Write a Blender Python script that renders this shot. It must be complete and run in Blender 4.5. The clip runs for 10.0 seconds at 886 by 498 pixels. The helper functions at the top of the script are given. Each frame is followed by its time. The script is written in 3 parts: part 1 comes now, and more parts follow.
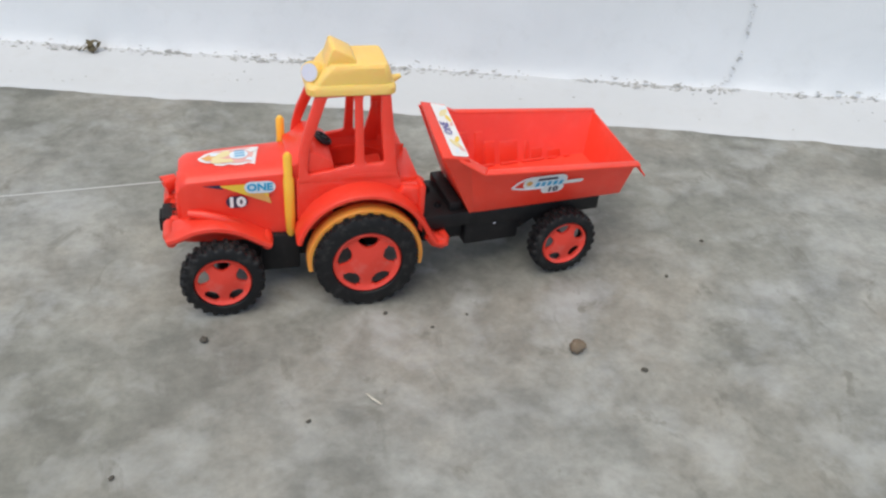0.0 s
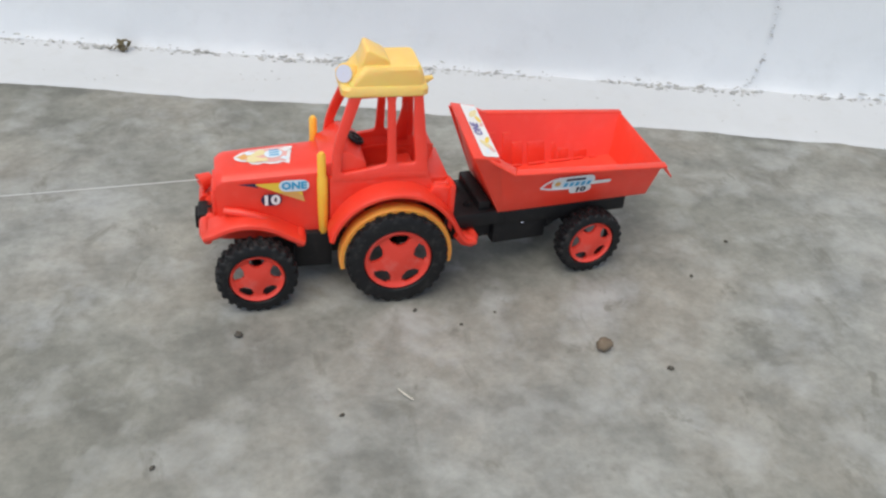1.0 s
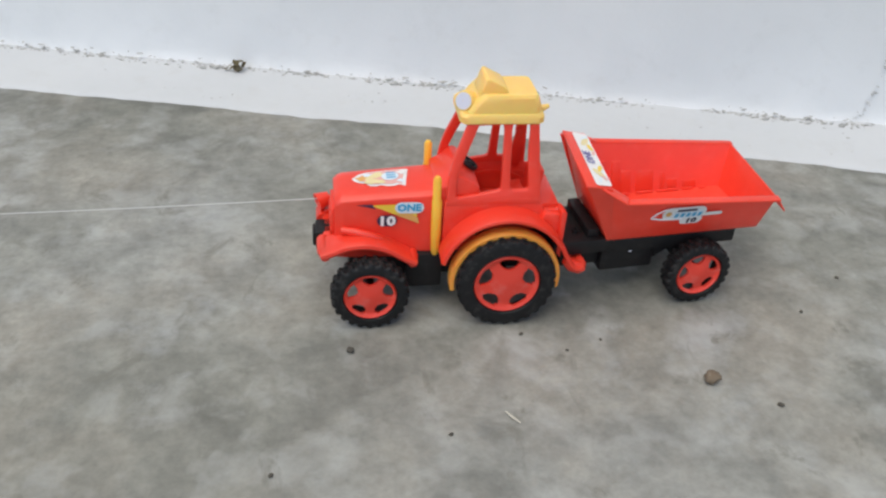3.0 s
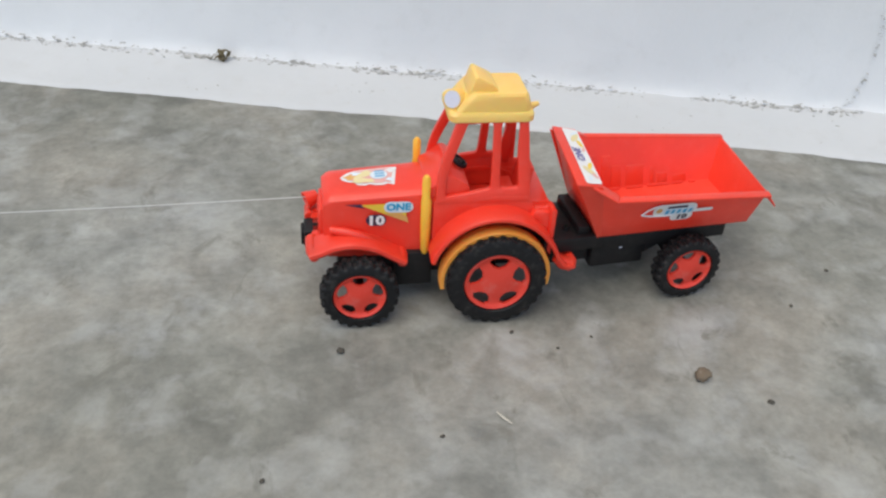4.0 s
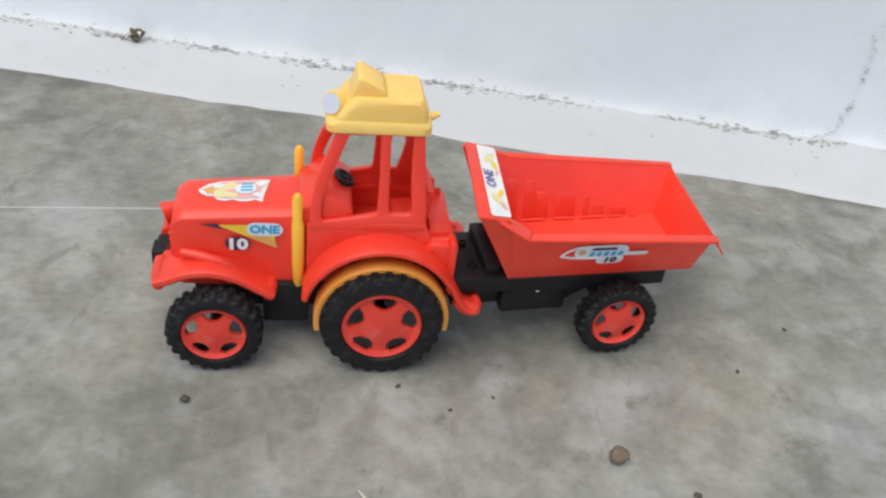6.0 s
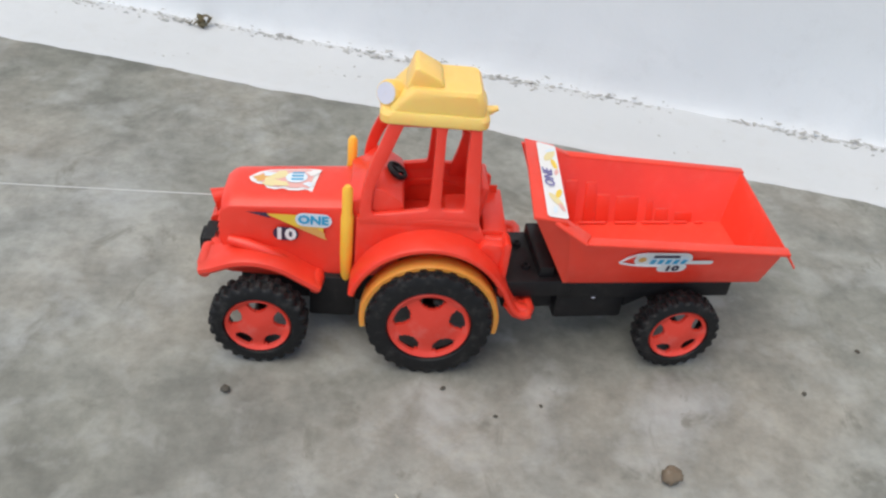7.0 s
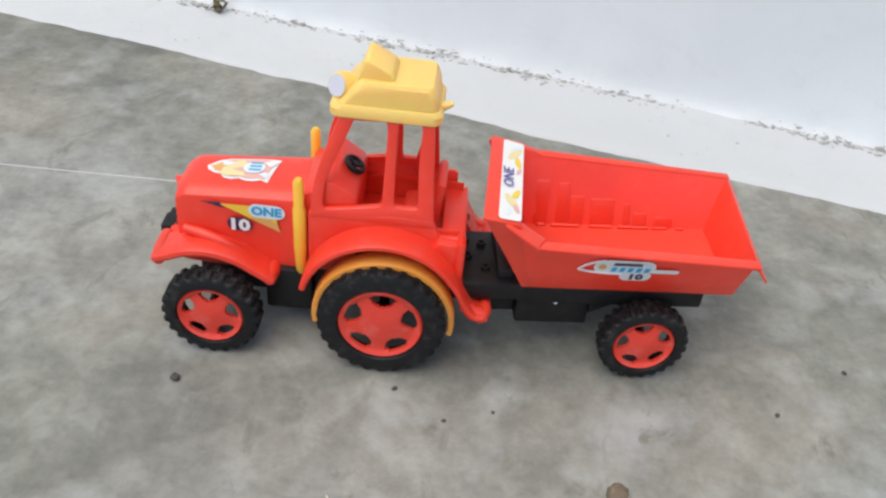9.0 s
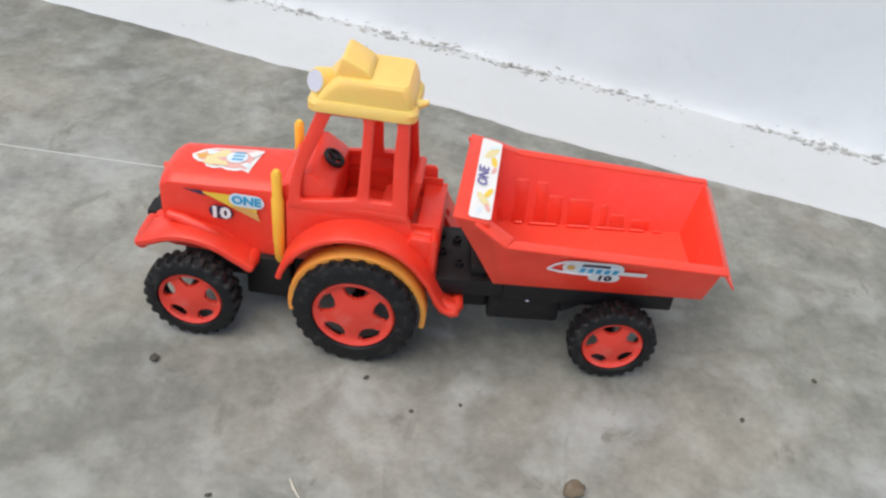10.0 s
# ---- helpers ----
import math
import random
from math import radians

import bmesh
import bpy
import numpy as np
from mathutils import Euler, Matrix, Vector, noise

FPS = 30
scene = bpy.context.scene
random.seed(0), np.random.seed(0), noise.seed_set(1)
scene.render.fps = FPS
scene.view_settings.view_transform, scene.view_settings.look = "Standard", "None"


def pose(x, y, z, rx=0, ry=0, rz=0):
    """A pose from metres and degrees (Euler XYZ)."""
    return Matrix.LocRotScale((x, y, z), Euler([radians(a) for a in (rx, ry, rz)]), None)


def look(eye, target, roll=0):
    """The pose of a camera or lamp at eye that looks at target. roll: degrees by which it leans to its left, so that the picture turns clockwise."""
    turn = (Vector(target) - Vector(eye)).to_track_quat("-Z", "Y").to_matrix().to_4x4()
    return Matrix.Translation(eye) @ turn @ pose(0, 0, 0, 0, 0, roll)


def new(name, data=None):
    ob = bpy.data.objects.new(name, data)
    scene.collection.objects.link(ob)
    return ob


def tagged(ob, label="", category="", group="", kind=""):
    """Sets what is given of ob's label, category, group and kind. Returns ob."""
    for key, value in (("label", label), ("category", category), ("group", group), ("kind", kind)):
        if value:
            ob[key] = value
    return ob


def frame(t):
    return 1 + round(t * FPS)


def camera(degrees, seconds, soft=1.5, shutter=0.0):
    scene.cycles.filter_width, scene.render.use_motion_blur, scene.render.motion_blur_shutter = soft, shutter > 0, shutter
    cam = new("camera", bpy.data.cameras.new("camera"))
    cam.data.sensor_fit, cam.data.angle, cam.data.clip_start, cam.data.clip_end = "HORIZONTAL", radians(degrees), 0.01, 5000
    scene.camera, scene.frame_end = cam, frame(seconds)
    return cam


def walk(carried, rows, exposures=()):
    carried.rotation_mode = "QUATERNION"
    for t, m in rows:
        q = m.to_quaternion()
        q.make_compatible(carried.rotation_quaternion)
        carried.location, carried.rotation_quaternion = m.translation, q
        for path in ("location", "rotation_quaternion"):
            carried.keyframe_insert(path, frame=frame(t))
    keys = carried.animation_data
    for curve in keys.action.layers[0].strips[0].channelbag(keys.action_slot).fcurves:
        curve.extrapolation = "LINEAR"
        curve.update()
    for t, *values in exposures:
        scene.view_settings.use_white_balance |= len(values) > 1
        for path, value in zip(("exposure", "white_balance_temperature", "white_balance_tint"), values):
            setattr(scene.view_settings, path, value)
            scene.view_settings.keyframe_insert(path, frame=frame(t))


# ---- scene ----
# ---- camera ----
LENS = 55.0
PATH = [
    (0.0, -0.0803, -0.4104, 0.3387, -17.17, -34.94, 5.48),
    (0.5, -0.0836, -0.4131, 0.3430, -16.27, -35.16, 5.30),
    (1.0, -0.0926, -0.4152, 0.3433, -16.15, -35.13, 5.34),
    (1.5, -0.0981, -0.4195, 0.3386, -15.17, -34.25, 5.88),
    (2.0, -0.1221, -0.4185, 0.3434, -12.31, -34.06, 4.86),
    (3.5, -0.1144, -0.4149, 0.3541, -9.92, -34.37, 3.98),
    (4.0, -0.1159, -0.4060, 0.3593, -11.06, -35.80, 4.14),
    (4.5, -0.0843, -0.3935, 0.3479, -12.93, -34.49, 4.33),
    (5.0, -0.0764, -0.3679, 0.3430, -11.45, -36.14, 4.68),
    (5.5, -0.0508, -0.3441, 0.3363, -13.19, -35.86, 7.49),
    (7.0, -0.0330, -0.3164, 0.3192, -6.28, -36.67, 7.48),
    (7.5, -0.0195, -0.3133, 0.3213, -5.58, -37.30, 7.23),
    (8.0, 0.0069, -0.3149, 0.3162, -3.01, -37.06, 5.85),
    (8.5, 0.0227, -0.3137, 0.3106, -1.45, -36.23, 5.28),
    (9.0, 0.0226, -0.3039, 0.3219, -0.72, -38.00, 6.57),
    (9.5, 0.0319, -0.3034, 0.3284, 0.56, -38.84, 7.44),
    (10.0, 0.0476, -0.3062, 0.3333, 1.31, -39.11, 7.45),
]


def aim(x, y, z, yaw, pitch, roll):
    a, b = radians(yaw), radians(pitch)
    eye = Vector((x, y, z))
    return look(eye, eye + Vector((-math.sin(a) * math.cos(b), math.cos(a) * math.cos(b), math.sin(b))), roll)


cam = camera(LENS, 10.0, soft=2.4)
LEVEL = pose(0, 0, 0, 0, 1.3, 0)  # the toy's own axes, nose up a little on its wheels
walk(cam, [(row[0], LEVEL @ aim(*row[1:])) for row in PATH],
     exposures=[(0.0, 0.10), (2.0, 0.05), (3.5, 0.02), (5.5, 0.07), (7.5, 0.16), (10.0, 0.20)])

# ---- light: open shade under a bright sky, soft light from the upper left ----
world = bpy.data.worlds.new("sky")
scene.world = world
world.use_nodes = True
wn = world.node_tree.nodes
sky = wn.new("ShaderNodeTexSky")
sky.sky_type, sky.sun_disc = "NISHITA", False
sky.sun_elevation, sky.sun_rotation = radians(52), radians(215)
sky.air_density, sky.dust_density, sky.ozone_density = 1.0, 1.0, 1.0
wn["Background"].inputs["Strength"].default_value = 0.135
world.node_tree.links.new(sky.outputs["Color"], wn["Background"].inputs["Color"])

sun = new("sun", bpy.data.lights.new("sun", "SUN"))
sun.data.energy, sun.data.angle, sun.data.color = 2.4, radians(60), (1.0, 0.93, 0.79)
sun.matrix_world = look((-0.6, -0.55, 2.6), (0, 0, 0))


# ---- materials ----
class Nodes:
    def __init__(self, name, rough=0.5, metal=0.0, spec=0.5):
        self.m = bpy.data.materials.new(name)
        self.m.use_nodes = True
        self.n, self.l = self.m.node_tree.nodes, self.m.node_tree.links
        self.b = self.n["Principled BSDF"]
        self.b.inputs["Roughness"].default_value = rough
        self.b.inputs["Metallic"].default_value = metal
        self.b.inputs["Specular IOR Level"].default_value = spec
        self.c = self.n.new("ShaderNodeTexCoord").outputs["Object"]

    def noise(self, scale, detail=4.0, rough=0.55, stretch=None, distort=0.0):
        t = self.n.new("ShaderNodeTexNoise")
        t.inputs["Scale"].default_value, t.inputs["Detail"].default_value = scale, detail
        t.inputs["Roughness"].default_value, t.inputs["Distortion"].default_value = rough, distort
        src = self.c
        if stretch:
            mp = self.n.new("ShaderNodeMapping")
            mp.inputs["Scale"].default_value = stretch
            self.l.new(src, mp.inputs["Vector"])
            src = mp.outputs["Vector"]
        self.l.new(src, t.inputs["Vector"])
        return t.outputs["Fac"]

    def ramp(self, fac, stops):
        r = self.n.new("ShaderNodeValToRGB")
        e = r.color_ramp.elements
        while len(e) < len(stops):
            e.new(0.5)
        for k, (p, col) in enumerate(stops):
            e[k].position, e[k].color = p, (*col, 1) if len(col) == 3 else col
        self.l.new(fac, r.inputs["Fac"])
        return r.outputs["Color"]

    def mix(self, fac, a, b, how="MIX"):
        m = self.n.new("ShaderNodeMix")
        m.data_type, m.blend_type = "RGBA", how
        for sock, v in ((m.inputs[0], fac), (m.inputs[6], a), (m.inputs[7], b)):
            if isinstance(v, (int, float)):
                sock.default_value = v
            elif isinstance(v, tuple):
                sock.default_value = (*v, 1)
            else:
                self.l.new(v, sock)
        return m.outputs[2]

    def colour(self, c):
        if isinstance(c, tuple):
            self.b.inputs["Base Color"].default_value = (*c, 1)
        else:
            self.l.new(c, self.b.inputs["Base Color"])
        return self

    def rough(self, r):
        self.l.new(r, self.b.inputs["Roughness"])
        return self

    def bump(self, h, strength=0.3, dist=0.001):
        bp = self.n.new("ShaderNodeBump")
        bp.inputs["Strength"].default_value, bp.inputs["Distance"].default_value = strength, dist
        self.l.new(h, bp.inputs["Height"])
        self.l.new(bp.outputs["Normal"], self.b.inputs["Normal"])
        return self


def grey(v):
    return (v, v, v)


def plastic(name, col, rough=0.3, scuff=0.12, dust=0.1, spec=0.5, glow=0.0, reach=0.006):
    """Moulded toy plastic: slight tone drift, scuffs in the gloss, a film of dust; glow: how far light seeps through it."""
    k = Nodes(name, rough, spec=spec)
    drift = k.ramp(k.noise(35, 3), [(0.3, tuple(c * 0.94 for c in col)), (0.7, tuple(min(1, c * 1.05) for c in col))])
    film = k.ramp(k.noise(140, 5, 0.7), [(0.52, grey(0)), (0.80, grey(dust))])
    k.colour(k.mix(film, drift, (0.55, 0.5, 0.45)))
    k.rough(k.ramp(k.noise(120, 5, 0.7), [(0.3, grey(rough)), (0.75, grey(min(1, rough + scuff * 2)))]))
    k.bump(k.noise(300, 3), 0.05, 0.0004)
    if glow:
        k.b.inputs["Subsurface Weight"].default_value = glow
        k.b.inputs["Subsurface Radius"].default_value = (1.0, 0.45, 0.25)
        k.b.inputs["Subsurface Scale"].default_value = reach
    return k.m


RED = plastic("red_plastic", (0.82, 0.046, 0.022), 0.31, 0.08, 0.06, 0.6, 0.3)
TRAY = plastic("thin_red_plastic", (0.87, 0.054, 0.025), 0.31, 0.08, 0.05, 0.6, 0.35, 0.004)
RED_RIM = plastic("red_rim_plastic", (0.76, 0.052, 0.030), 0.42, dust=0.18)
YELLOW = plastic("yellow_plastic", (0.98, 0.60, 0.16), 0.36, dust=0.04, spec=0.8, glow=0.6)
PIPE = plastic("amber_plastic", (0.92, 0.50, 0.05), 0.34, dust=0.04, glow=0.3)
ORANGE = plastic("orange_plastic", (1.0, 0.35, 0.06), 0.36, dust=0.04, glow=0.5)
BLACK = plastic("black_plastic", (0.009, 0.0085, 0.0095), 0.40, dust=0.03, spec=0.3)
RUBBER = plastic("tyre_plastic", (0.008, 0.008, 0.009), 0.45, dust=0.08, spec=0.3)


def paper(name, col, rough=0.35):
    k = Nodes(name, rough)
    k.colour(k.mix(k.ramp(k.noise(900, 4), [(0.55, grey(0)), (0.75, grey(0.35))]), col, (0.6, 0.55, 0.5)))
    return k.m


WHITE_S = paper("sticker_white", (0.80, 0.79, 0.78))
PINK_S = paper("sticker_pink", (0.78, 0.42, 0.38))
YELLOW_S = paper("sticker_yellow", (0.85, 0.58, 0.05))
STRAW_S = paper("sticker_straw", (0.78, 0.66, 0.34))
TAN_S = paper("sticker_tan", (0.72, 0.38, 0.10))
PALE_S = paper("sticker_pale_blue", (0.70, 0.79, 0.86))
BLUE_S = paper("sticker_blue", (0.02, 0.36, 0.62))
NAVY_S = paper("sticker_navy", (0.03, 0.02, 0.06))
VIOLET_S = paper("sticker_violet", (0.14, 0.12, 0.36))
SILVER_S = paper("sticker_silver", (0.62, 0.62, 0.72), 0.2)

THREAD = Nodes("cotton_thread", 0.8).colour((0.58, 0.58, 0.56)).m


def concrete():
    k = Nodes("cement_floor", 0.75)
    big = k.ramp(k.noise(4.0, 4, 0.5), [(0.34, (0.180, 0.180, 0.153)), (0.50, (0.234, 0.233, 0.205)), (0.66, (0.292, 0.297, 0.277))])
    mid = k.ramp(k.noise(15, 4, 0.5, distort=0.6), [(0.34, grey(0.78)), (0.50, grey(1.0)), (0.66, grey(1.16))])
    col = k.mix(1.0, big, mid, "MULTIPLY")
    warm = k.ramp(k.noise(8, 4, 0.6), [(0.46, grey(0)), (0.66, grey(0.6))])
    col = k.mix(warm, col, (0.270, 0.246, 0.200))
    small = k.ramp(k.noise(48, 4, 0.55), [(0.32, grey(0.84)), (0.52, grey(1.0)), (0.70, grey(1.14))])
    col = k.mix(1.0, col, small, "MULTIPLY")
    fine = k.ramp(k.noise(160, 4, 0.65), [(0.30, grey(0.84)), (0.52, grey(1.0)), (0.72, grey(1.12))])
    col = k.mix(1.0, col, fine, "MULTIPLY")
    pale = k.ramp(k.noise(24, 5, 0.58, distort=0.25), [(0.52, grey(0)), (0.70, grey(0.5))])
    col = k.mix(pale, col, (0.400, 0.408, 0.392))
    lime = k.ramp(k.noise(11, 6, 0.68), [(0.55, grey(0)), (0.72, grey(0.5))])
    col = k.mix(lime, col, (0.45, 0.463, 0.462))
    stain = k.ramp(k.noise(21, 5, 0.65, (1.6, 1.0, 1.0), 0.7), [(0.33, grey(0.65)), (0.42, grey(0))])
    col = k.mix(stain, col, (0.150, 0.146, 0.122))
    k.colour(col)
    k.rough(k.ramp(k.noise(30, 5), [(0.3, grey(0.50)), (0.7, grey(0.80))]))
    k.bump(k.noise(45, 8, 0.6), 0.35, 0.003)
    return k.m


FLOOR = concrete()


def whitewash(name, grime):
    k = Nodes(name, 0.8)
    tone = 1.0 - 0.42 * grime
    base = k.ramp(k.noise(5, 5), [(0.3, (0.745 * tone, 0.765 * tone, 0.772 * tone)), (0.7, (0.805 * tone, 0.820 * tone, 0.825 * tone))])
    spots = k.ramp(k.noise(38, 7, 0.7), [(0.56 - 0.05 * grime, grey(0)), (0.76, grey(0.15 + 0.30 * grime))])
    col = k.mix(spots, base, (0.50, 0.49, 0.46))
    streak = k.ramp(k.noise(9, 6, 0.7, (1, 1, 2.5), 0.5), [(0.52, grey(0)), (0.75, grey(0.10 + 0.20 * grime))])
    col = k.mix(streak, col, (0.55, 0.55, 0.53))
    k.colour(col)
    k.bump(k.noise(60, 8, 0.65), 0.2 + 0.3 * grime, 0.003)
    return k.m


WALL = whitewash("whitewashed_wall", 0.0)
SPLASH = whitewash("limewash_on_cement", 0.6)
GRIME = plastic("packed_dirt", (0.43, 0.425, 0.40), 0.95, dust=0.5)
STONE = plastic("pebble_stone", (0.17, 0.13, 0.09), 0.9, dust=0.5)
DARKBIT = Nodes("dark_grit", 0.9).colour((0.075, 0.068, 0.055)).m
STRAW = Nodes("pale_straw", 0.8).colour((0.62, 0.58, 0.48)).m
DRYLEAF = plastic("dry_leaf", (0.14, 0.115, 0.06), 0.9, dust=0.3)


# ---- building helpers ----
def finish(bm, angle=38):
    bmesh.ops.remove_doubles(bm, verts=bm.verts, dist=1e-6)
    bmesh.ops.recalc_face_normals(bm, faces=bm.faces)
    me = bpy.data.meshes.new("mesh")
    bm.to_mesh(me)
    bm.free()
    for p in me.polygons:
        p.use_smooth = True
    me.set_sharp_from_angle(angle=radians(angle))
    return me


def part(name, bm, material, parent=None, label="", angle=38):
    me = finish(bm, angle)
    me.name = name
    me.materials.append(material)
    ob = new(name, me)
    if parent:
        ob.parent = parent
    if label:
        ob["label"] = label
    return ob


def holder(name, m, parent=None):
    ob = new(name)
    ob.empty_display_size = 0.01
    ob.parent = parent
    ob.matrix_basis = m
    return ob


def merge(*bms):
    out = bmesh.new()
    for b in bms:
        me = bpy.data.meshes.new("tmp")
        b.to_mesh(me)
        b.free()
        out.from_mesh(me)
        bpy.data.meshes.remove(me)
    return out


def bevel(bm, width, segments=2, angle=25):
    if width > 0:
        bm.normal_update()
        edges = [e for e in bm.edges if len(e.link_faces) == 2 and e.calc_face_angle(0) > radians(angle)]
        bmesh.ops.bevel(bm, geom=edges, offset=width, segments=segments, profile=0.5, affect="EDGES", clamp_overlap=True)
    return bm


def hexa(corners, r=0.0, segments=2):
    """Eight corners: the lower four round, then the upper four."""
    bm = bmesh.new()
    v = [bm.verts.new(c) for c in corners]
    for f in ((3, 2, 1, 0), (4, 5, 6, 7), (0, 1, 5, 4), (1, 2, 6, 5), (2, 3, 7, 6), (3, 0, 4, 7)):
        bm.faces.new([v[k] for k in f])
    return bevel(bm, r, segments)


def box(x0, x1, y0, y1, z0, z1, r=0.0008, segments=2):
    return hexa([(x0, y0, z0), (x1, y0, z0), (x1, y1, z0), (x0, y1, z0), (x0, y0, z1), (x1, y0, z1), (x1, y1, z1), (x0, y1, z1)], r, segments)


def beam(a, b, wx, wy, r=0.0008):
    """An upright bar from a to b, wx by wy thick."""
    c = []
    for p in (a, b):
        for dx, dy in ((-1, -1), (1, -1), (1, 1), (-1, 1)):
            c.append((p[0] + dx * wx / 2, p[1] + dy * wy / 2, p[2]))
    return hexa(c, r)


def prism(profile, y0, y1, r=0.0):
    """A profile of (x, z) pulled from y0 to y1."""
    bm = bmesh.new()
    a = [bm.verts.new((x, y0, z)) for x, z in profile]
    b = [bm.verts.new((x, y1, z)) for x, z in profile]
    n = len(a)
    bm.faces.new(a)
    bm.faces.new(b[::-1])
    for k in range(n):
        bm.faces.new((a[k], a[(k + 1) % n], b[(k + 1) % n], b[k]))
    bmesh.ops.recalc_face_normals(bm, faces=bm.faces)
    return bevel(bm, r)


def loft(rings, close=True, caps=True):
    bm = bmesh.new()
    rows = [[bm.verts.new(p) for p in ring] for ring in rings]
    n = len(rows[0])
    for a, b in zip(rows, rows[1:]):
        for k in range(n if close else n - 1):
            bm.faces.new((a[k], a[(k + 1) % n], b[(k + 1) % n], b[k]))
    if caps and close:
        bm.faces.new(rows[0][::-1])
        bm.faces.new(rows[-1])
    bmesh.ops.recalc_face_normals(bm, faces=bm.faces)
    return bm


def lathe(profile, seg=48, a0=0.0, a1=360.0):
    """Turns a closed profile of (radius, y) round the y axis."""
    full = a1 - a0 >= 360
    count = seg if full else seg + 1
    rings = []
    for k in range(count):
        a = radians(a0 + (a1 - a0) * k / seg)
        rings.append([(r * math.cos(a), y, r * math.sin(a)) for r, y in profile])
    if full:
        rings.append(rings[0])
    return loft(rings, True, not full)


def tube(points, radius, seg=8):
    rings = []
    pts = [Vector(p) for p in points]
    for k, p in enumerate(pts):
        d = (pts[min(k + 1, len(pts) - 1)] - pts[max(k - 1, 0)]).normalized()
        s = d.cross(Vector((0.3, 0.9, 0.2))).normalized()
        u = s.cross(d)
        r = radius[k] if isinstance(radius, (list, tuple)) else radius
        rings.append([p + r * (s * math.cos(t) + u * math.sin(t)) for t in (2 * math.pi * j / seg for j in range(seg))])
    return loft(rings)


def moved(bm, m):
    bmesh.ops.transform(bm, matrix=m, verts=bm.verts)
    return bm


def sheet(outline, place, rings=(0.0, 0.5, 1.0)):
    """A thin patch: an outline of (u, v) filled from its middle, each point put in place by place(u, v)."""
    bm = bmesh.new()
    cu, cv = sum(p[0] for p in outline) / len(outline), sum(p[1] for p in outline) / len(outline)
    mid = bm.verts.new(place(cu, cv))
    prev = None
    for s in rings[1:]:
        ring = [bm.verts.new(place(cu + (u - cu) * s, cv + (v - cv) * s)) for u, v in outline]
        n = len(ring)
        for k in range(n):
            if prev is None:
                bm.faces.new((mid, ring[k], ring[(k + 1) % n]))
            else:
                bm.faces.new((prev[k], ring[k], ring[(k + 1) % n], prev[(k + 1) % n]))
        prev = ring
    return bm


def dense(outline, step=0.002):
    out = []
    for (a, b), (c, d) in zip(outline, outline[1:] + outline[:1]):
        n = max(1, int(math.hypot(c - a, d - b) / step))
        out += [(a + (c - a) * k / n, b + (d - b) * k / n) for k in range(n)]
    return out


def pill(u0, u1, v0, v1, seg=8):
    r, vm = (v1 - v0) / 2, (v0 + v1) / 2
    out = [(u1 - r + r * math.sin(math.pi * k / seg), vm - r * math.cos(math.pi * k / seg)) for k in range(seg + 1)]
    out += [(u0 + r - r * math.sin(math.pi * k / seg), vm + r * math.cos(math.pi * k / seg)) for k in range(seg + 1)]
    return out


def lettering(name, words, size, m, material, parent, bold=0.0):
    cu = bpy.data.curves.new(name, "FONT")
    cu.body, cu.size, cu.offset = words, size, bold
    cu.align_x, cu.align_y, cu.resolution_u = "CENTER", "CENTER", 2
    cu.extrude = 0.00008
    tmp = new("tmp", cu)
    bpy.context.view_layer.update()
    me = bpy.data.meshes.new_from_object(tmp.evaluated_get(bpy.context.evaluated_depsgraph_get()))
    bpy.data.objects.remove(tmp)
    bpy.data.curves.remove(cu)
    me.transform(m)
    me.name = name
    me.materials.clear()
    me.materials.append(material)
    ob = new(name, me)
    ob.parent = parent
    return ob


# ---- setting ----
WALL_YAW = -16.0
EDGE = 0.270      # the limewashed strip's front edge, out from the toy along the wall's normal
STRIP = 0.095     # its width, from that edge to the wall's foot
wall_m = pose(0, 0, 0, 0, 0, WALL_YAW) @ Matrix.Translation((0, EDGE, 0))

floor_bm = bmesh.new()
bmesh.ops.create_grid(floor_bm, x_segments=60, y_segments=60, size=30)
for v in floor_bm.verts:
    v.co.z = -0.0005
floor = part("floor", floor_bm, FLOOR)
tagged(floor, "worn grey cement floor with scuffs and pale blotches", "floor", kind="structure")


def wavy(x, y, f, seed, octaves=4):
    return noise.fractal(Vector((x * f, y * f, seed)), 1.0, 2.0, octaves)


def plaster_wall():
    """The wall's face, uneven towards its foot, with a block of thickness behind it."""
    rings = []
    heights = [-0.02, 0.0, 0.002, 0.005, 0.009, 0.014, 0.02, 0.03, 0.045, 0.07, 0.11, 0.2, 0.5, 3.0]
    xs = [-12, -4] + [-1.2 + 0.004 * k for k in range(601)] + [4, 12]
    for x in xs:
        ring = []
        for z in heights:
            rough = 0.0016 * wavy(x, z, 22, 4.4) + 0.0030 * wavy(x, z, 5, 9.1, 2)
            foot = 0.006 * math.exp(-max(z, 0) / 0.006)
            ring.append((x, STRIP - foot + (rough if z < 0.4 else 0), z))
        ring += [(x, STRIP + 0.23, 3.0), (x, STRIP + 0.23, -0.02)]
        rings.append(ring)
    return loft(rings)


wall = part("wall_back", plaster_wall(), WALL, angle=60)
wall.matrix_basis = wall_m
tagged(wall, "whitewashed plaster wall with faint stains", "wall", kind="structure")


